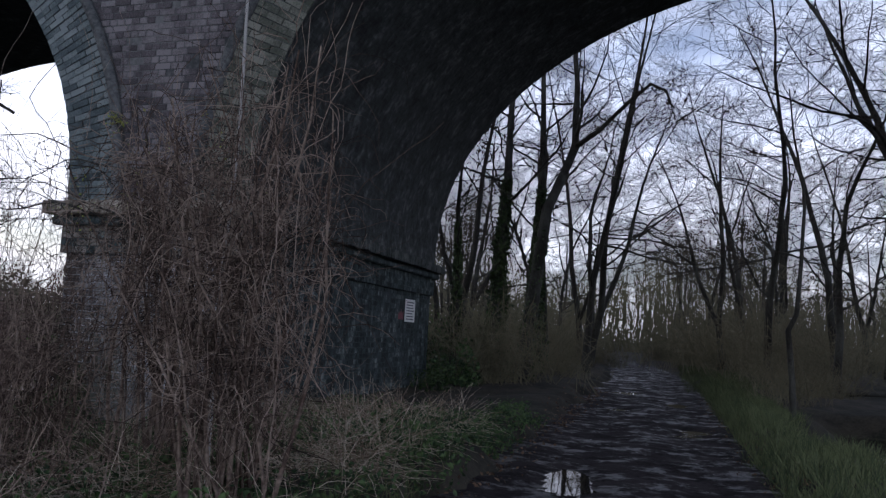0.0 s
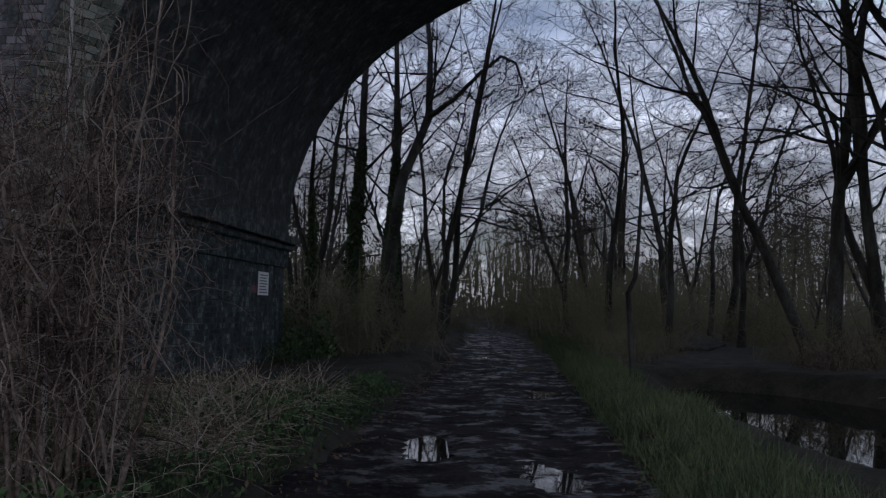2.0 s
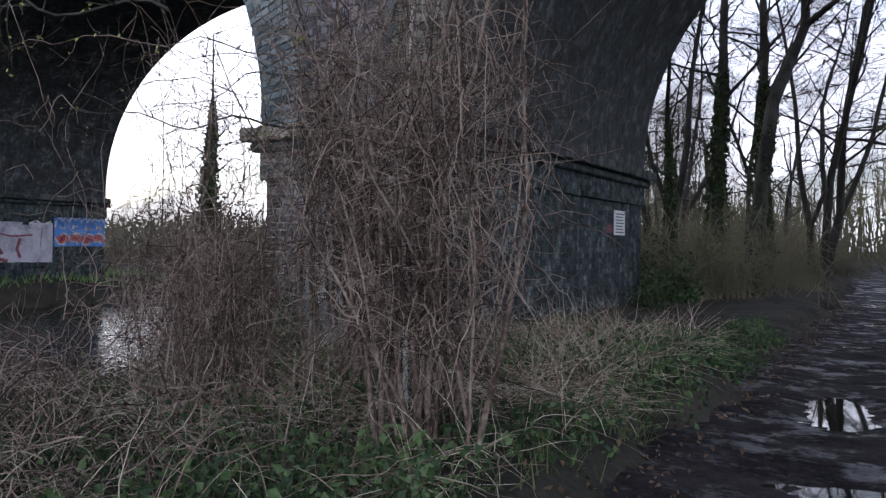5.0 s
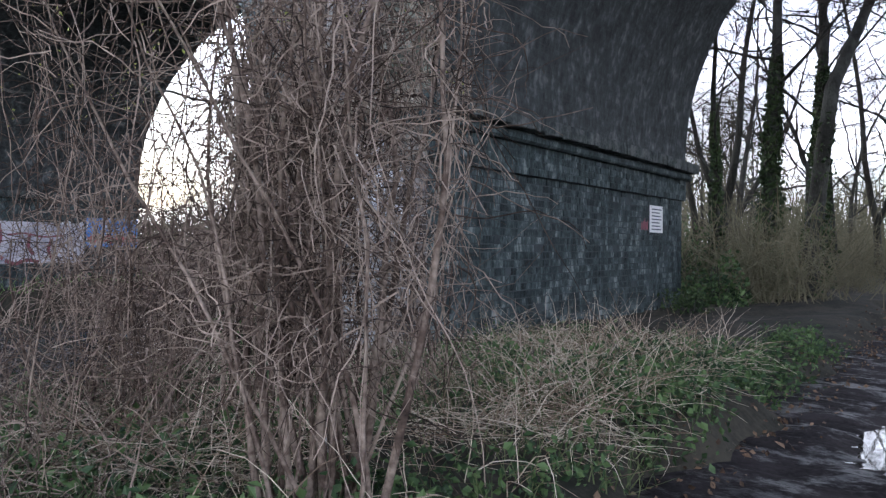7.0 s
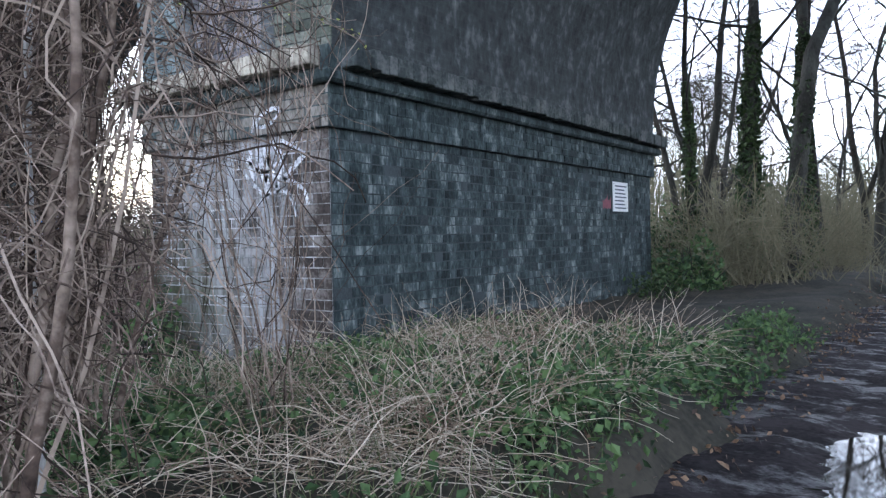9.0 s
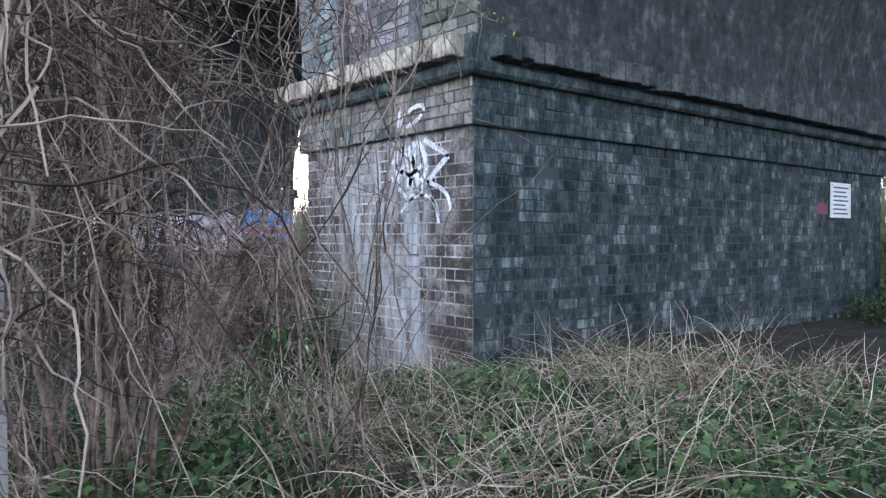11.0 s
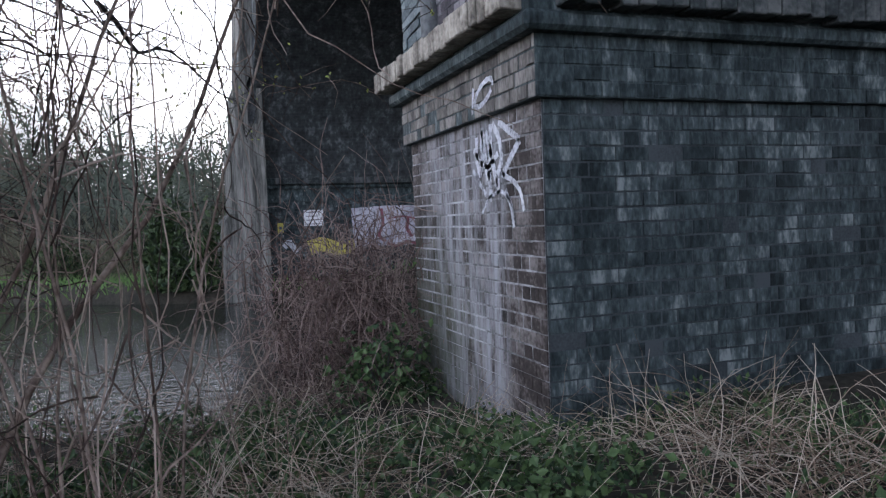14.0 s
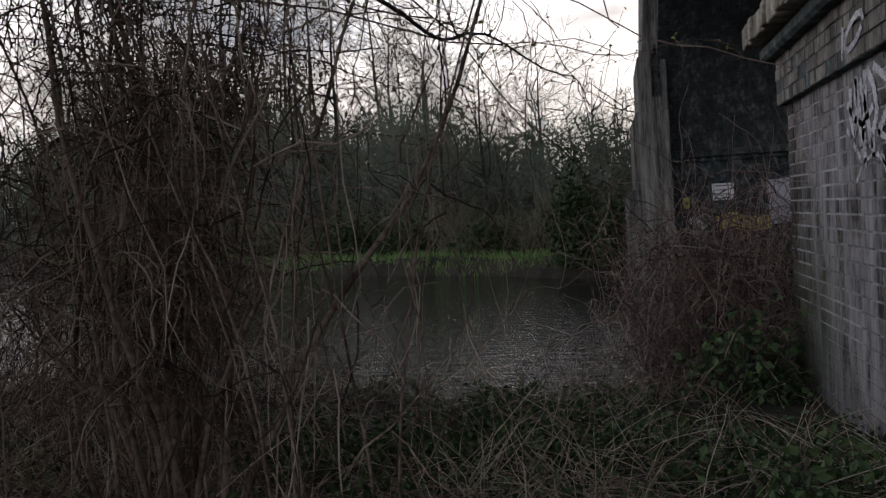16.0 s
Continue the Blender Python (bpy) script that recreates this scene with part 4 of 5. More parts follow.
# ---- the belt of woodland that closes the distance ----
def wood_belt(name, spots, mat, label, tall, south=1.0):
    a = Acc()
    for x, y in spots:
        h = tall * gen.uniform(0.55, 1.0) * (1 + 0.25 * math.sin(x * 0.21) + 0.2 * math.sin(y * 0.17 + 1)) * (south if y < -9 else 1 / south if y > -4 else 1.0)
        w = wander((x, y, -0.3), (gen.normal(0, 0.12), gen.normal(0, 0.12), 1), h, 4, 0.07, 0, gen)
        a.tube(w, np.linspace(gen.uniform(0.05, 0.13), 0.02, 5), 3)
        for _ in range(13):
            p = TreePlan.at(w, gen.uniform(0.15, 1))
            a.tube(wander(p, (gen.normal(), gen.normal(), gen.uniform(0, 1.2)), gen.uniform(0.7, 2.4), 1, 0.2, 0, gen), (0.033, 0.014), 3)
    tagged(part(name, a, mat), label, "wood", kind="stuff")


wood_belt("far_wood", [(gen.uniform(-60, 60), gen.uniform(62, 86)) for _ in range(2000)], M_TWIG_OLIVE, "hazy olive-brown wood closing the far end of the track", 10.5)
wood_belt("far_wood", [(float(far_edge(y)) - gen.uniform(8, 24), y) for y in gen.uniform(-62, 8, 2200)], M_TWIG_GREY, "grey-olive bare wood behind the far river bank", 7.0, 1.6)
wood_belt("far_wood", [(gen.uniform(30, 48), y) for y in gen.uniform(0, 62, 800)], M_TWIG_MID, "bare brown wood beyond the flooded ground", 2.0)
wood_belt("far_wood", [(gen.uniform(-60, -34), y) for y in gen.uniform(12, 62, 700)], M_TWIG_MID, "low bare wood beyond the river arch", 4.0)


# ---- undergrowth ----
def brush_plan(seed, stems, height, width, thick):
    g = np.random.default_rng(seed)
    a = Acc()
    for _ in range(stems):
        p = (g.normal(0, width * 0.4), g.normal(0, width * 0.4), -0.1)
        w = wander(p, (g.normal(0, 0.4), g.normal(0, 0.4), 1), height * g.uniform(0.4, 1.0), 3, 0.2, 0.0, g)
        a.tube(w, np.linspace(thick, thick * 0.4, 4), 3)
        for _ in range(5):
            c = wander(TreePlan.at(w, g.uniform(0.3, 1)), g.normal(0, 1, 3), height * g.uniform(0.1, 0.35), 1, 0.3, -0.05, g)
            a.tube(c, (thick * 0.6, thick * 0.3), 3)
    return a


BRUSH = [brush_plan(91, 80, 1.6, 1.3, 0.009), brush_plan(92, 85, 2.4, 1.5, 0.011), brush_plan(93, 70, 1.0, 1.2, 0.007)]
brush_protos = {}


def brush(k, x, y, s, mat, label, group):
    m = stand(x, y, gen.uniform(0, 360), s)
    key = (k, mat.name)
    if key not in brush_protos:
        me = BRUSH[k].mesh("bush")
        me.materials.append(mat)
        brush_protos[key] = me
    ob = new("bush", brush_protos[key])
    ob.matrix_world = m
    tagged(ob, label, "bush", group)


for i in range(48):      # right of the track, round the pool
    x, y = gen.uniform(7.0, 18), gen.uniform(8.5, 36)
    if pond_at(x, y) < 0.3:
        brush(int(gen.integers(0, 3)), x, y, gen.uniform(0.55, 0.7) if y < 14 else gen.uniform(0.7, 1.1), M_TWIG_MID, "brown bare undergrowth by the flood pool", "undergrowth by the pool")
for x, y, k in ((8.9, -1.6, 0), (9.8, -0.6, 1), (10.8, 0.8, 1), (11.4, 2.6, 1), (12.0, 5.0, 0), (9.4, -2.4, 1), (12.4, 7.0, 1), (11.2, 8.6, 0), (13.0, 3.0, 1), (14.5, 5.0, 1), (15.5, 9, 1), (17, 7, 1), (19, 11, 1), (16, 2, 1)):
    brush(k, x, y, gen.uniform(0.5, 0.72), M_VINE, "rusty reeds and brambles at the pool's edge", "reeds by the pool")
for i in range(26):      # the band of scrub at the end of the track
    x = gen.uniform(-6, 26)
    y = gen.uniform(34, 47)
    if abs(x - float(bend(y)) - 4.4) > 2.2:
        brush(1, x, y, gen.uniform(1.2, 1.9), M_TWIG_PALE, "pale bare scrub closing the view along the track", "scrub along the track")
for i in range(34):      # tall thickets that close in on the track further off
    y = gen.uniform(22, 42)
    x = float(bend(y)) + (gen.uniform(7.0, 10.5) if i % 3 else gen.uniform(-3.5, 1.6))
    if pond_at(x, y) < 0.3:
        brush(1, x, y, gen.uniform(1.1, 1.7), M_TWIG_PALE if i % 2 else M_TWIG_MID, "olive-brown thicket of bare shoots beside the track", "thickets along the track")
for i in range(38):      # left, behind the pier
    x, y = gen.uniform(-5.5, 2.4), gen.uniform(8.8, 32)
    brush(int(gen.integers(0, 3)), x, y, gen.uniform(0.7, 1.1), M_TWIG_MID, "bare undergrowth behind the viaduct", "undergrowth behind the viaduct")
for i in range(44):      # far bank
    y = -38 + i * 0.95
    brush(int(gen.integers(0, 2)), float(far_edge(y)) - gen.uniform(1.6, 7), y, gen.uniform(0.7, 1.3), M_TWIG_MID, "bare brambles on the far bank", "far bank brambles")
for i in range(16):
    brush(1, gen.uniform(-34, -20.5), gen.uniform(9, 28), gen.uniform(0.8, 1.3), M_TWIG_MID, "bare brambles beyond the river arch", "brambles beyond the arch")


def leaf_mound(name, x, y, r, h, count, mat, size, label, group=""):
    """An evergreen bush: many small leaves over a few stems."""
    root = tagged(new(name), label, "bush", group)
    a, st = Acc(), Acc()
    for _ in range(9):
        st.tube(wander((0, 0, -0.1), (gen.normal(0, 0.6), gen.normal(0, 0.6), 1), h * 0.95, 4, 0.2, 0, gen), np.linspace(0.02, 0.006, 5), 4)
    for _ in range(count):
        d = gen.normal(0, 1, 3)
        d /= np.linalg.norm(d)
        k = gen.uniform(0.45, 1.0) * (1 + 0.25 * math.sin(5 * d[0] + 3 * d[1]))
        leaf(a, np.array((d[0] * r * k, d[1] * r * k, abs(d[2]) * h * k)), size * gen.uniform(0.6, 1.3), gen)
    stuff(part("stem_cluster", st, M_BARK, root))
    stuff(part("leaves", a, mat, root))
    root.location = (x, y, float(ground_z(x, y)))


for x, y, r, h, n in ((-22.8, -8.5, 1.3, 1.5, 1500), (-24.8, -11.5, 1.5, 1.6, 1600), (-21.4, -5.5, 1.2, 1.2, 1100), (-22.6, -2.8, 1.4, 1.7, 1400), (-19.4, -2.3, 0.9, 2.8, 1700), (-17.0, -1.3, 0.5, 2.1, 800), (-17.4, -2.2, 0.8, 1.3, 800), (-27.5, -17, 1.6, 1.4, 1200)):
    leaf_mound("evergreen_bush", x, y, r, h, n, M_IVY, 0.09, "dark evergreen bush on the far bank", "evergreens on the far bank")
for x, y, r, h, n in ((0.5, 7.9, 0.7, 0.9, 900), (-0.6, 10.2, 1.1, 1.3, 1500), (0.3, 12.2, 0.9, 1.0, 1000), (-1.8, 12.4, 1.2, 1.6, 1500)):
    leaf_mound("bramble_bush", x, y, r, h, n, M_LEAF, 0.05, "green bramble bush behind the pier", "brambles behind the pier")
leaf_mound("bramble_bush", -2.1, -0.35, 0.5, 0.65, 520, M_LEAF, 0.04, "leafy green bramble against the pier front")
leaf_mound("bramble_bush", 0.45, 6.4, 0.45, 0.45, 420, M_IVY, 0.035, "small dark green bush at the foot of the pier")


# ---- the dry climber tangle before the pier ----
def tangle(name, x, y, height, width, stems, vines, seed, label, dense=1.0, low=0.1, drop=-0.1, stout=0.02, rise=0.05, fat=1.0, mat=None, strands=0.1):
    mat = mat or M_VINE
    g = np.random.default_rng(seed)
    root = tagged(new(name), label, "shrub")
    vine = Acc()
    for i in range(stems):
        p = (g.normal(0, width * 0.22), g.normal(0, width * 0.22), -0.15)
        w = wander(p, (g.normal(0, 0.1), g.normal(0, 0.1), 1), height * g.uniform(0.65, 1.05), 12, 0.09, rise, g)
        r = g.uniform(0.3, 1.0) * stout
        st = Acc()
        st.tube(w, np.linspace(r, r * 0.3, 13), 6)
        if i < 26:
            part("stem", st, mat, root, smooth=True)
        else:
            vine.tube(w, np.linspace(r * 0.5, r * 0.2, 13), 4)
        for _ in range(vines // stems):
            q = TreePlan.at(w, g.uniform(low, 1.0))
            rr = g.uniform(0.0015, 0.004) * fat
            if g.uniform() < strands:
                up = g.choice((-1.0, 1.0))
                way = np.array((g.normal(0, 0.18), g.normal(0, 0.18), up))
                c = wander(q + g.normal(0, width * 0.13, 3), way, g.uniform(0.5, 1.4), 10, 0.17, 0.03 * up, g)
            else:
                c = wander(q + g.normal(0, width * 0.1, 3), g.normal(0, 1, 3) + np.array((0, 0, 0.2)), g.uniform(0.18, 0.75), 9, 0.3, drop * 0.8, g)
            c[:, 2] = np.maximum(c[:, 2], -0.05)
            vine.tube(c, np.linspace(rr, rr * 0.5, len(c)), 3)
    tagged(part("vines", vine, mat, root), kind="stuff")
    root.location = (x, y, float(ground_z(x, y)))
    return root


tangle("climber_tangle", 2.35, -3.75, 2.95, 0.5, 30, 1700, 81, "tall brown tangle of dry climbers before the pier", low=0.3)
tangle("climber_tangle", 1.05, -2.85, 2.85, 0.55, 26, 1500, 82, "brown tangle of dry climbers near the brick corner", low=0.4)
tangle("climber_tangle", 1.6, -2.05, 2.9, 0.5, 7, 190, 85, "thin dangling dry vines by the verge", stout=0.007, strands=0.6)
tangle("climber_tangle", 0.75, -3.95, 2.7, 0.7, 8, 520, 87, "thin arching dry climbers on the bank", stout=0.008, low=0.3, fat=0.7)
tangle("climber_tangle", 0.5, -3.4, 1.7, 1.0, 24, 1000, 86, "waist-high brown thicket of dry climbers on the bank", stout=0.012)
tangle("dead_stems", -3.05, -0.45, 2.5, 1.5, 110, 2600, 84, "rust-brown heap of dead stems against the pier", stout=0.016, low=0.35, rise=0.02, fat=1.7, mat=M_RUST)
for x, y, sd, h in ((0.4, -4.7, 1, 0.75), (-0.6, -4.6, 2, 0.75), (0.9, -5.8, 4, 0.7), (-1.8, -5.4, 5, 0.8), (-0.6, -5.9, 6, 0.8), (1.5, -4.9, 7, 0.6), (-1.0, -2.3, 3, 0.28), (-2.0, -1.3, 8, 0.4), (-1.6, -3.4, 9, 0.3)):
    tangle("bramble_heap", x, y, h, 1.5, 16, 420, 300 + sd, "low brown bramble heap on the bank", stout=0.008, low=0.2, rise=-0.1, strands=0.0)
pole = Acc()
pole.tube(np.array([(1.92, -3.3, -0.1), (1.9, -3.31, 1.2), (1.93, -3.28, 2.4), (1.9, -3.3, 4.0)]), (0.014, 0.013, 0.012, 0.009), 7)
tagged(part("bare_stem", pole, M_PALE_STEM), "straight pale grey bare stem in the tangle", "stem")
# long thin vine slung across the bank, with its new leaves
for k, (p0, p1, sag) in enumerate((((2.0, -3.6, 2.25), (-2.5, -0.3, 2.35), 0.25), ((1.9, -3.4, 2.5), (-1.6, -1.2, 2.2), 0.2), ((2.2, -3.8, 1.9), (-2.3, -3.4, 2.7), -0.1), ((1.2, -2.7, 2.9), (-0.25, -0.2, 2.55), -0.15), ((1.3, -2.6, 2.5), (0.25, 0.3, 2.3), -0.2), ((1.1, -2.8, 2.7), (-1.0, -0.25, 2.6), 0.1))):
    v, lv = Acc(), Acc()
    t = np.linspace(0, 1, 18)
    ln = np.outer(1 - t, p0) + np.outer(t, p1) + np.stack([0.05 * np.sin(t * 17), 0.05 * np.cos(t * 13), -sag * np.sin(t * math.pi) + 0.04 * np.sin(t * 23)], -1)
    v.tube(ln, np.linspace(0.006, 0.0025, 18), 4)
    for i in range(26):
        c = TreePlan.at(ln, gen.uniform(0.2, 1)) + gen.normal(0, 0.03, 3)
        leaf(lv, c, gen.uniform(0.01, 0.022), gen)
        v.tube(wander(c, gen.normal(0, 1, 3), gen.uniform(0.1, 0.4), 4, 0.3, -0.1, gen), (0.003, 0.0025, 0.002, 0.0015, 0.001), 3)
    vn = tagged(new("hanging_vine"), "long bare vine with small new leaves, hung from the tangle", "vine", "hanging vines")
    stuff(part("twigs", v, M_VINE, vn))
    stuff(part("leaves", lv, M_NEW_LEAF, vn, "yellow-green new leaves"))


for k, (p0, p1, sag) in enumerate((((0.9, -4.2, 2.3), (-0.9, -4.6, 2.75), 0.12), ((1.3, -2.6, 2.3), (-2.2, -2.1, 2.25), -0.12), ((0.6, -2.2, 2.0), (-2.4, -1.3, 1.9), -0.15), ((1.0, -2.9, 1.9), (-1.4, -3.2, 2.15), 0.1))):
    v, lv = Acc(), Acc()
    t = np.linspace(0, 1, 16)
    ln = np.outer(1 - t, p0) + np.outer(t, p1) + np.stack([0.06 * np.sin(t * 11 + k), 0.06 * np.cos(t * 9), -sag * np.sin(t * math.pi) + 0.05 * np.sin(t * 15 + k)], -1)
    v.tube(ln, np.linspace(0.011, 0.003, 16), 5)
    for i in range(22):
        c = TreePlan.at(ln, gen.uniform(0.1, 1))
        w = wander(c, gen.normal(0, 1, 3) + np.array((-0.6, 0.2, 0.2)), gen.uniform(0.2, 0.65), 5, 0.25, 0.02, gen)
        v.tube(w, np.linspace(0.005, 0.0015, 6), 3)
        for q in (0.5, 0.75, 1.0):
            leaf(lv, TreePlan.at(w, q) + gen.normal(0, 0.006, 3), gen.uniform(0.008, 0.018), gen)
    br = tagged(new("budding_branch"), "thin dark branch breaking into small green buds", "branch", "budding branches")
    stuff(part("twigs", v, M_BARK, br))
    stuff(part("buds", lv, M_NEW_LEAF, br, "yellow-green opening buds"))


# ---- weeds on the verges ----
def weeds(name, spots, kind_mat, make, label):
    a = Acc()
    for x, y in spots:
        make(a, x, y, float(ground_z(x, y)))
    return tagged(part(name, a, kind_mat), label, "grass", kind="stuff")


def scatter(n, x0, x1, y0, y1, gen, clump=0.0):
    out = []
    while len(out) < n:
        x, y = gen.uniform(x0, x1), gen.uniform(y0, y1)
        if -PIER_W - 0.1 < x < 0.02 and 0 < y < LONG:
            continue
        if clump and noise.noise((x * 1.1, y * 1.1, clump)) < gen.uniform(-0.25, 0.25):
            continue
        out.append((x, y))
    return out


def straw(a, x, y, z):
    d = (gen.normal(0.2, 0.8), gen.normal(-0.2, 0.8), gen.uniform(0.25, 0.8))
    w = wander((x, y, z + gen.uniform(-0.03, 0.1)), d, gen.uniform(0.2, 0.62), 5, 0.16, -0.14, gen)
    w[:, 2] = np.maximum(w[:, 2], z + 0.01)
    r = gen.uniform(0.0016, 0.0036)
    a.tube(w, np.linspace(r, r * 0.4, 6), 3)


def nettle(a, x, y, z):
    h = gen.uniform(0.03, 0.26)
    for _ in range(6):
        leaf(a, np.array((x + gen.normal(0, 0.05), y + gen.normal(0, 0.05), z + gen.uniform(0.01, h))), gen.uniform(0.012, 0.034), gen)


def blade(a, x, y, z):
    for _ in range(4):
        h = gen.uniform(0.06, 0.24)
        d = gen.normal(0, 0.1, 2)
        s = 0.0045
        p = (x + gen.normal(0, 0.04), y + gen.normal(0, 0.04))
        a.add([(p[0] - s, p[1], z - 0.02), (p[0] + s, p[1], z - 0.02), (p[0] + d[0], p[1] + d[1], z + h)], [(0, 1, 2)])


weeds("dead_grass", scatter(4200, 0.05, 2.75, -4.5, 1.4, gen, 2.2) + scatter(2600, -2.6, 2.9, -6.6, 0, gen, 5.5), M_STRAW, straw, "flattened straw-coloured dead grass stems")
weeds("green_weeds", scatter(6200, -2.6, 2.95, -6.6, 1.3, gen, 8.1) + scatter(500, 2.4, 3.1, -2, 3.5, gen), M_LEAF, nettle, "low green nettles and bramble leaves")
weeds("verge_grass", scatter(1200, -2.6, 3.0, -6.6, 1.5, gen, 3.3) + scatter(5000, 5.75, 6.8, -4, 16, gen) + scatter(2500, 5.4, 7.5, 14, 30, gen), M_VERGE, blade, "rough green grass on the verges")
far_spots = [(float(far_edge(y)) - 0.2 - abs(gen.normal(0, 1.0)), y) for y in gen.uniform(-34, 26, 7000)]


def far_blade(a, x, y, z):
    h = gen.uniform(0.1, 0.32)
    d = gen.normal(0, 0.12, 2)
    a.add([(x, y - 0.02, z - 0.02), (x, y + 0.02, z - 0.02), (x + d[0], y + d[1], z + h)], [(0, 1, 2)])


weeds("bank_grass", far_spots, M_GRASS, far_blade, "bright green grass on the far river bank")


# ---- signs, paint and small things ----
def ribbon(pts, width, place):
    """A flat painted stroke along a line on a wall."""
    p = np.asarray(pts, float)
    d = np.empty_like(p)
    d[1:-1] = p[2:] - p[:-2]
    d[0], d[-1] = p[1] - p[0], p[-1] - p[-2]
    d /= np.linalg.norm(d, axis=1, keepdims=True) + 1e-9
    nrm = np.stack([-d[:, 1], d[:, 0]], -1)
    w = width * (1 + (0.18 if width < 0.3 else 0.012) * np.sin(np.arange(len(p)) * 2.3))[:, None] / 2
    a = Acc()
    lo, hi = p - nrm * w, p + nrm * w
    n = len(p)
    a.add([place(*q) for q in lo] + [place(*q) for q in hi], [(i, i + 1, n + i + 1, n + i) for i in range(n - 1)])
    return a


def smooth_line(pts, n=24):
    p = np.asarray(pts, float)
    t = np.linspace(0, 1, len(p))
    q = np.linspace(0, 1, n)
    out = np.stack([np.interp(q, t, p[:, c]) for c in range(2)], -1)
    k = np.array((0.25, 0.5, 0.25))
    for _ in range(2):
        out[1:-1] = out[:-2] * k[0] + out[1:-1] * k[1] + out[2:] * k[2]
    return out


on_front = lambda u, z: (u, 0.0605, z)
on_band = lambda u, z: (u, -0.0065, z)
graffiti = tagged(new("graffiti"), "white spray-painted scribble on the corner of the pier", "graffiti")
ang = np.linspace(-0.4, 5.6, 26)
loop = np.stack([-0.73 + 0.15 * np.cos(ang) - 0.02 * np.sin(ang), 1.99 + 0.055 * np.sin(ang) + 0.05 * np.cos(ang)], -1)
part("stroke", ribbon(loop, 0.035, on_band), M_WHITE_PAINT, graffiti)
for pts, w in (([(-0.93, 1.88), (-0.92, 1.96), (-0.9, 2.05)], 0.03), ):
    part("stroke", ribbon(smooth_line(pts), w, on_band), M_WHITE_PAINT, graffiti)
for pts, w in (([(-1.04, 1.74), (-1.05, 1.58), (-0.99, 1.46), (-0.95, 1.6), (-0.95, 1.78)], 0.05), ([(-0.94, 1.8), (-0.9, 1.6), (-0.86, 1.42), (-0.8, 1.62), (-0.79, 1.8)], 0.055),
               ([(-0.88, 1.76), (-0.77, 1.56), (-0.72, 1.38)], 0.055), ([(-0.76, 1.8), (-0.66, 1.7), (-0.62, 1.56), (-0.7, 1.46)], 0.05),
               ([(-0.66, 1.8), (-0.5, 1.72), (-0.35, 1.65)], 0.045), ([(-0.35, 1.65), (-0.48, 1.56), (-0.62, 1.45)], 0.05),
               ([(-0.63, 1.46), (-0.46, 1.41), (-0.36, 1.34), (-0.32, 1.22)], 0.035), ([(-1.1, 1.66), (-0.98, 1.56), (-0.84, 1.52), (-0.68, 1.6)], 0.04),
               ([(-1.12, 1.52), (-1.0, 1.42), (-0.9, 1.34)], 0.035), ([(-0.84, 1.5), (-0.82, 1.36), (-0.84, 1.3)], 0.06), ([(-0.7, 1.44), (-0.69, 1.34)], 0.06),
               ([(-0.98, 1.22), (-0.84, 1.33), (-0.64, 1.36), (-0.5, 1.28), (-0.47, 1.18)], 0.025), ([(-0.58, 1.36), (-0.5, 1.24), (-0.47, 1.12)], 0.035)):
    part("stroke", ribbon(smooth_line(pts), w, on_front), M_WHITE_PAINT, graffiti)


def notice(name, x, y0, y1, z0, z1, label, bars):
    """A flat board on a wall that faces +x, with lines of writing too small to read."""
    root = tagged(new(name), label, "sign")
    a = Acc()
    a.mesh_box(x, y0, z0, x + 0.012, y1, z1, 0.003)
    part("board", a, M_SIGN, root)
    w, h = y1 - y0, z1 - z0
    for k in range(bars):
        b = Acc()
        zz = z1 - h * (0.14 + 0.74 * k / max(1, bars - 1))
        b.box(x + 0.0125, y0 + w * 0.12, zz - h * 0.022, x + 0.0155, y1 - w * (0.12 + 0.2 * (k * 37 % 10) / 10), zz + h * 0.022)
        part("text_line", b, M_INK, root)
    for yy in (y0 + 0.03, y1 - 0.03):
        b = Acc()
        b.tube([(x + 0.011, yy, z1 - 0.03), (x + 0.018, yy, z1 - 0.03)], (0.008, 0.007), 8, True)
        part("screw", b, M_INK, root)
    return root


notice("notice_board", -0.056, 5.98, 6.56, 1.26, 1.70, "white notice with lines of small print on the pier side", 7)
notice("notice_board", -17.153, 1.33, 1.87, 1.17, 1.61, "white notice on the far pier", 4)
ys = Acc()
ys.mesh_box(-17.153, 0.6, 1.0, -17.14, 0.76, 1.28, 0.003)
yb = tagged(new("warning_sign"), "small yellow warning plate on the far pier", "sign")
part("plate", ys, M_YELLOW_PAINT, yb)
b = Acc()
b.box(-17.139, 0.64, 1.1, -17.136, 0.72, 1.18)
part("symbol", b, M_INK, yb)

# red smear beside the notice
a = Acc()
for k in range(5):
    y = 5.62 + 0.06 * k
    a.add([(-0.0545, y, 1.3 + 0.02 * (k % 2)), (-0.0545, y + 0.055, 1.29), (-0.0545, y + 0.055, 1.4 + 0.05 * k % 0.12), (-0.0545, y, 1.42)], [(0, 1, 2, 3)])
tagged(part("paint_smear", a, M_FAINT_RED), "faint red paint smear beside the notice", "graffiti")

# big painted letters on the far pier
on_far = lambda k: (lambda u, z: (-17.152 + 0.002 * k, u, z))
mural = tagged(new("graffiti_mural"), "blue and red spray-painted lettering edged in white, on the far pier", "graffiti")
part("ground_coat", ribbon(smooth_line([(5.95, 1.4), (6.8, 1.42), (7.6, 1.4)]), 0.86, on_far(0)), M_BLUE_PAINT, mural)
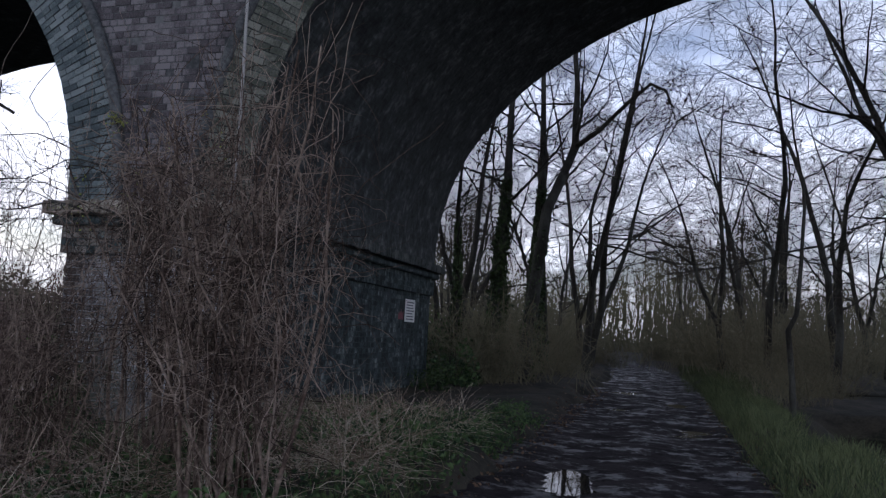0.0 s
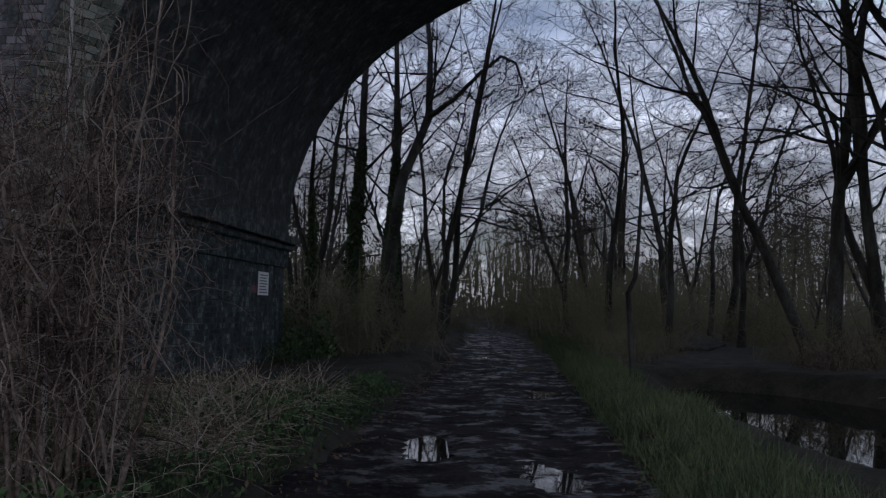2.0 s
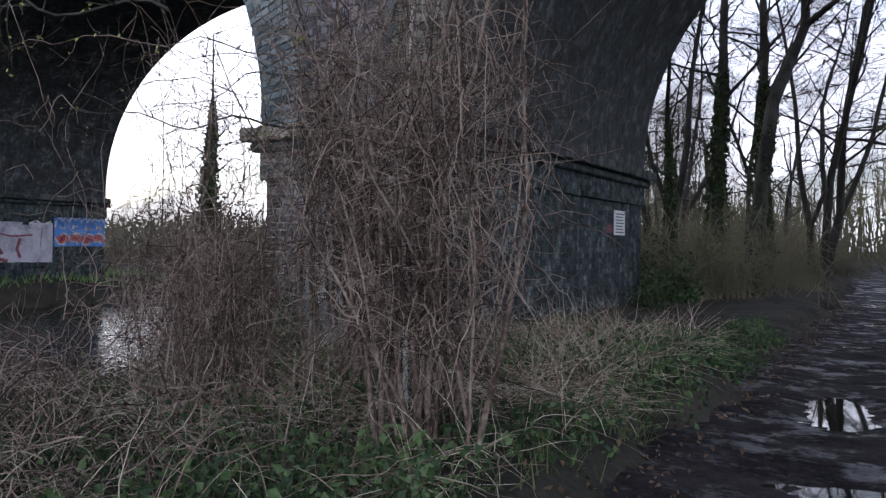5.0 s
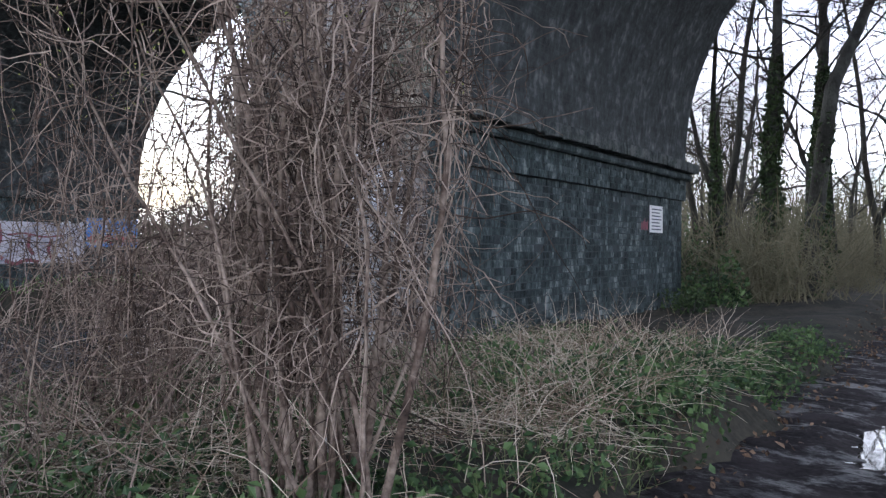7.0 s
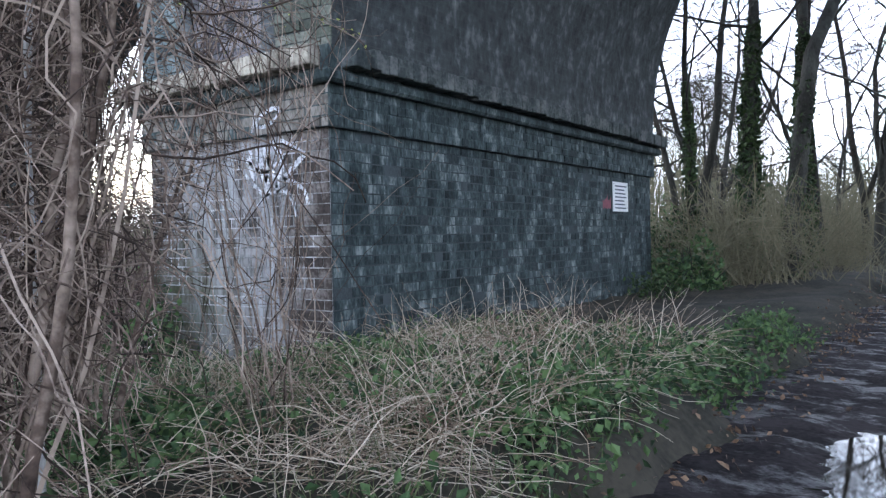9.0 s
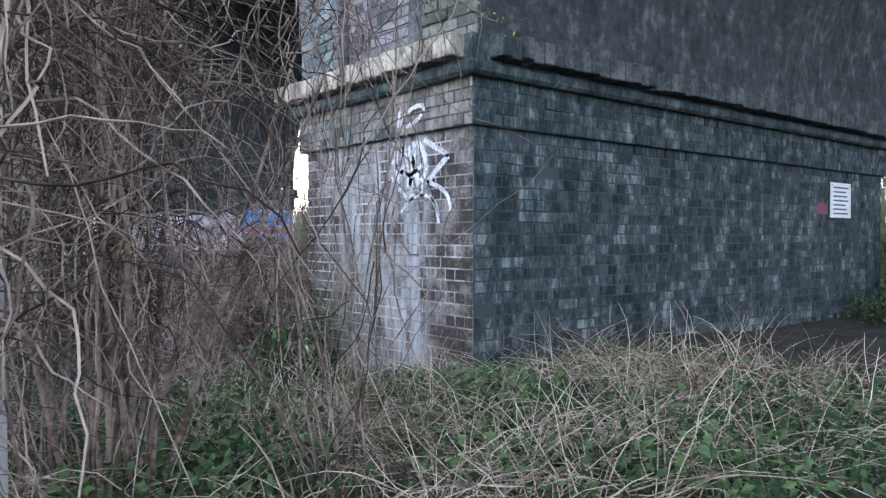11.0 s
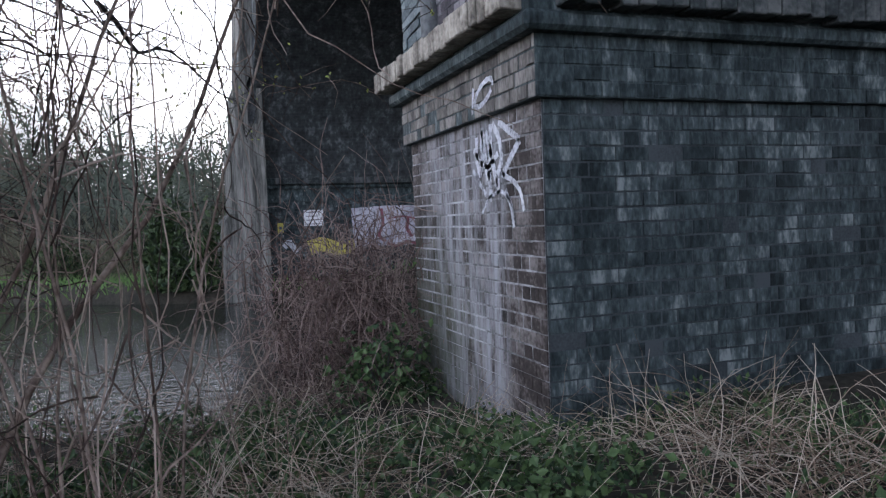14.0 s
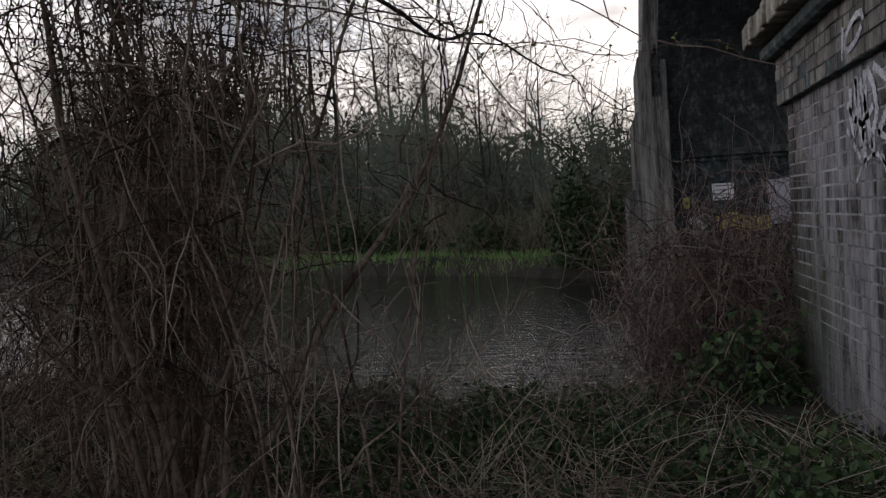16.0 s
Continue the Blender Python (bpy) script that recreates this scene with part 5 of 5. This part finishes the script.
for i, y in enumerate((6.05, 6.45, 6.85, 7.22)):
    shape = [(y, 1.52), (y + 0.05, 1.78), (y + 0.16, 1.56 + 0.08 * (i % 2)), (y + 0.26, 1.78), (y + 0.32, 1.5)]
    part("outline", ribbon(smooth_line(shape), 0.2, on_far(1)), M_WHITE_PAINT, mural)
    part("letter", ribbon(smooth_line(shape), 0.11, on_far(3)), M_BLUE_PAINT, mural)
    shape = [(y, 1.28), (y + 0.12, 1.1 + 0.1 * (i % 2)), (y + 0.22, 1.3), (y + 0.32, 1.12)]
    part("outline", ribbon(smooth_line(shape), 0.25, on_far(2)), M_WHITE_PAINT, mural)
    part("letter", ribbon(smooth_line(shape), 0.15, on_far(4)), M_RED_PAINT, mural)
mural = tagged(new("graffiti_patch"), "faded pale, red and yellow paint on the far pier wall", "graffiti")
part("wash", ribbon(smooth_line([(2.7, 1.05), (3.6, 1.1), (5.9, 1.08)]), 1.15, on_far(0)), M_PALE_WASH, mural)
for pts, w in (([(3.55, 1.6), (3.6, 1.2), (3.45, 0.8), (3.65, 0.65)], 0.09), ([(3.7, 0.6), (3.95, 0.5), (4.3, 0.62), (4.6, 0.55)], 0.1), ([(4.35, 1.35), (4.3, 1.0), (4.45, 0.75)], 0.1),
               ([(3.75, 1.3), (4.2, 1.36), (4.7, 1.25), (5.3, 1.3)], 0.05), ([(4.95, 1.2), (4.85, 0.9), (4.95, 0.65)], 0.09)):
    part("stroke", ribbon(smooth_line(pts), w, on_far(1)), M_FAINT_RED, mural)
for pts, w in (([(2.75, 0.75), (2.8, 1.4), (2.95, 1.62), (3.35, 1.62), (3.4, 1.0), (3.3, 0.6)], 0.05), ([(5.2, 1.62), (5.4, 1.72), (5.6, 1.6), (5.85, 1.7)], 0.06)):
    part("stroke", ribbon(smooth_line(pts), w, on_far(2)), M_WHITE_PAINT, mural)
part("patch", ribbon(smooth_line([(1.45, 0.55), (1.8, 0.66), (2.2, 0.5), (2.75, 0.55)]), 0.4, on_far(2)), M_YELLOW_PAINT, mural)
part("stroke", ribbon(smooth_line([(2.35, 0.45), (2.4, 0.7), (2.55, 0.7), (2.55, 0.45)]), 0.05, on_far(4)), M_INK, mural)
part("patch", ribbon(smooth_line([(0.75, 0.6), (0.9, 0.75), (1.1, 0.45)]), 0.16, on_far(2)), M_WHITE_PAINT, mural)

# tuft rooted in the joint above the coping
tuft = tagged(new("fern_tuft"), "small fern tuft with trailing roots in the spandrel joint", "plant")
gen = np.random.default_rng(77)
a, r = Acc(), Acc()
for _ in range(26):
    d = np.array((gen.normal(0, 0.5), -abs(gen.normal(0.6, 0.3)), gen.normal(0.5, 0.5)))
    w = wander((-1.93, 0.04, 3.5), d, gen.uniform(0.1, 0.22), 3, 0.15, -0.2, gen)
    r.tube(w, (0.003, 0.0025, 0.002, 0.001), 3)
    for q in (0.4, 0.7, 1.0):
        leaf(a, TreePlan.at(w, q), 0.022, gen)
for _ in range(7):
    r.tube(wander((-1.93 + gen.normal(0, 0.03), 0.03, 3.45), (gen.normal(0, 0.12), -0.06, -1), gen.uniform(0.35, 0.75), 6, 0.1, -0.1, gen), np.linspace(0.007, 0.002, 7), 4)
part("fronds", a, M_NEW_LEAF, tuft)
part("roots", r, M_VINE, tuft)

# marker post where the track bends away, and a fallen limb
a, c = Acc(), Acc()
px, py = 0.55, 31.0
pz = float(ground_z(px, py))
a.mesh_box(px - 0.06, py - 0.06, pz - 0.1, px + 0.06, py + 0.06, pz + 0.95, 0.01)
c.mesh_box(px - 0.062, py - 0.062, pz + 0.95, px + 0.062, py + 0.062, pz + 1.2, 0.01)
post = tagged(new("marker_post"), "short dark wooden marker post with a pale top", "post")
part("shaft", a, M_BARK, post)
part("cap", c, M_SIGN, post)
a = Acc()
a.tube([(8.9, 13.2, 0.05), (9.5, 13.6, 0.12), (10.1, 13.9, 0.1), (10.7, 14.4, 0.22)], (0.06, 0.07, 0.06, 0.035), 8, True)
tagged(part("fallen_branch", a, M_BARK, None, "", True), "fallen bare branch lying by the pool", "branch")

# fallen leaves along the edges of the track
gen = np.random.default_rng(78)
a = Acc()
for _ in range(1500):
    y = gen.uniform(-5, 12)
    x = (3.15 + gen.normal(0, 0.16)) if gen.uniform() < 0.6 else (5.8 + gen.normal(0, 0.15))
    x += float(bend(y))
    leaf(a, np.array((x, y, max(float(ground_z(x, y)), PATH_Z) + 0.02)), gen.uniform(0.012, 0.03), gen)
tagged(part("leaf_litter", a, M_DEAD_LEAF), "wet brown fallen leaves along the track's edge", "leaves", kind="stuff")
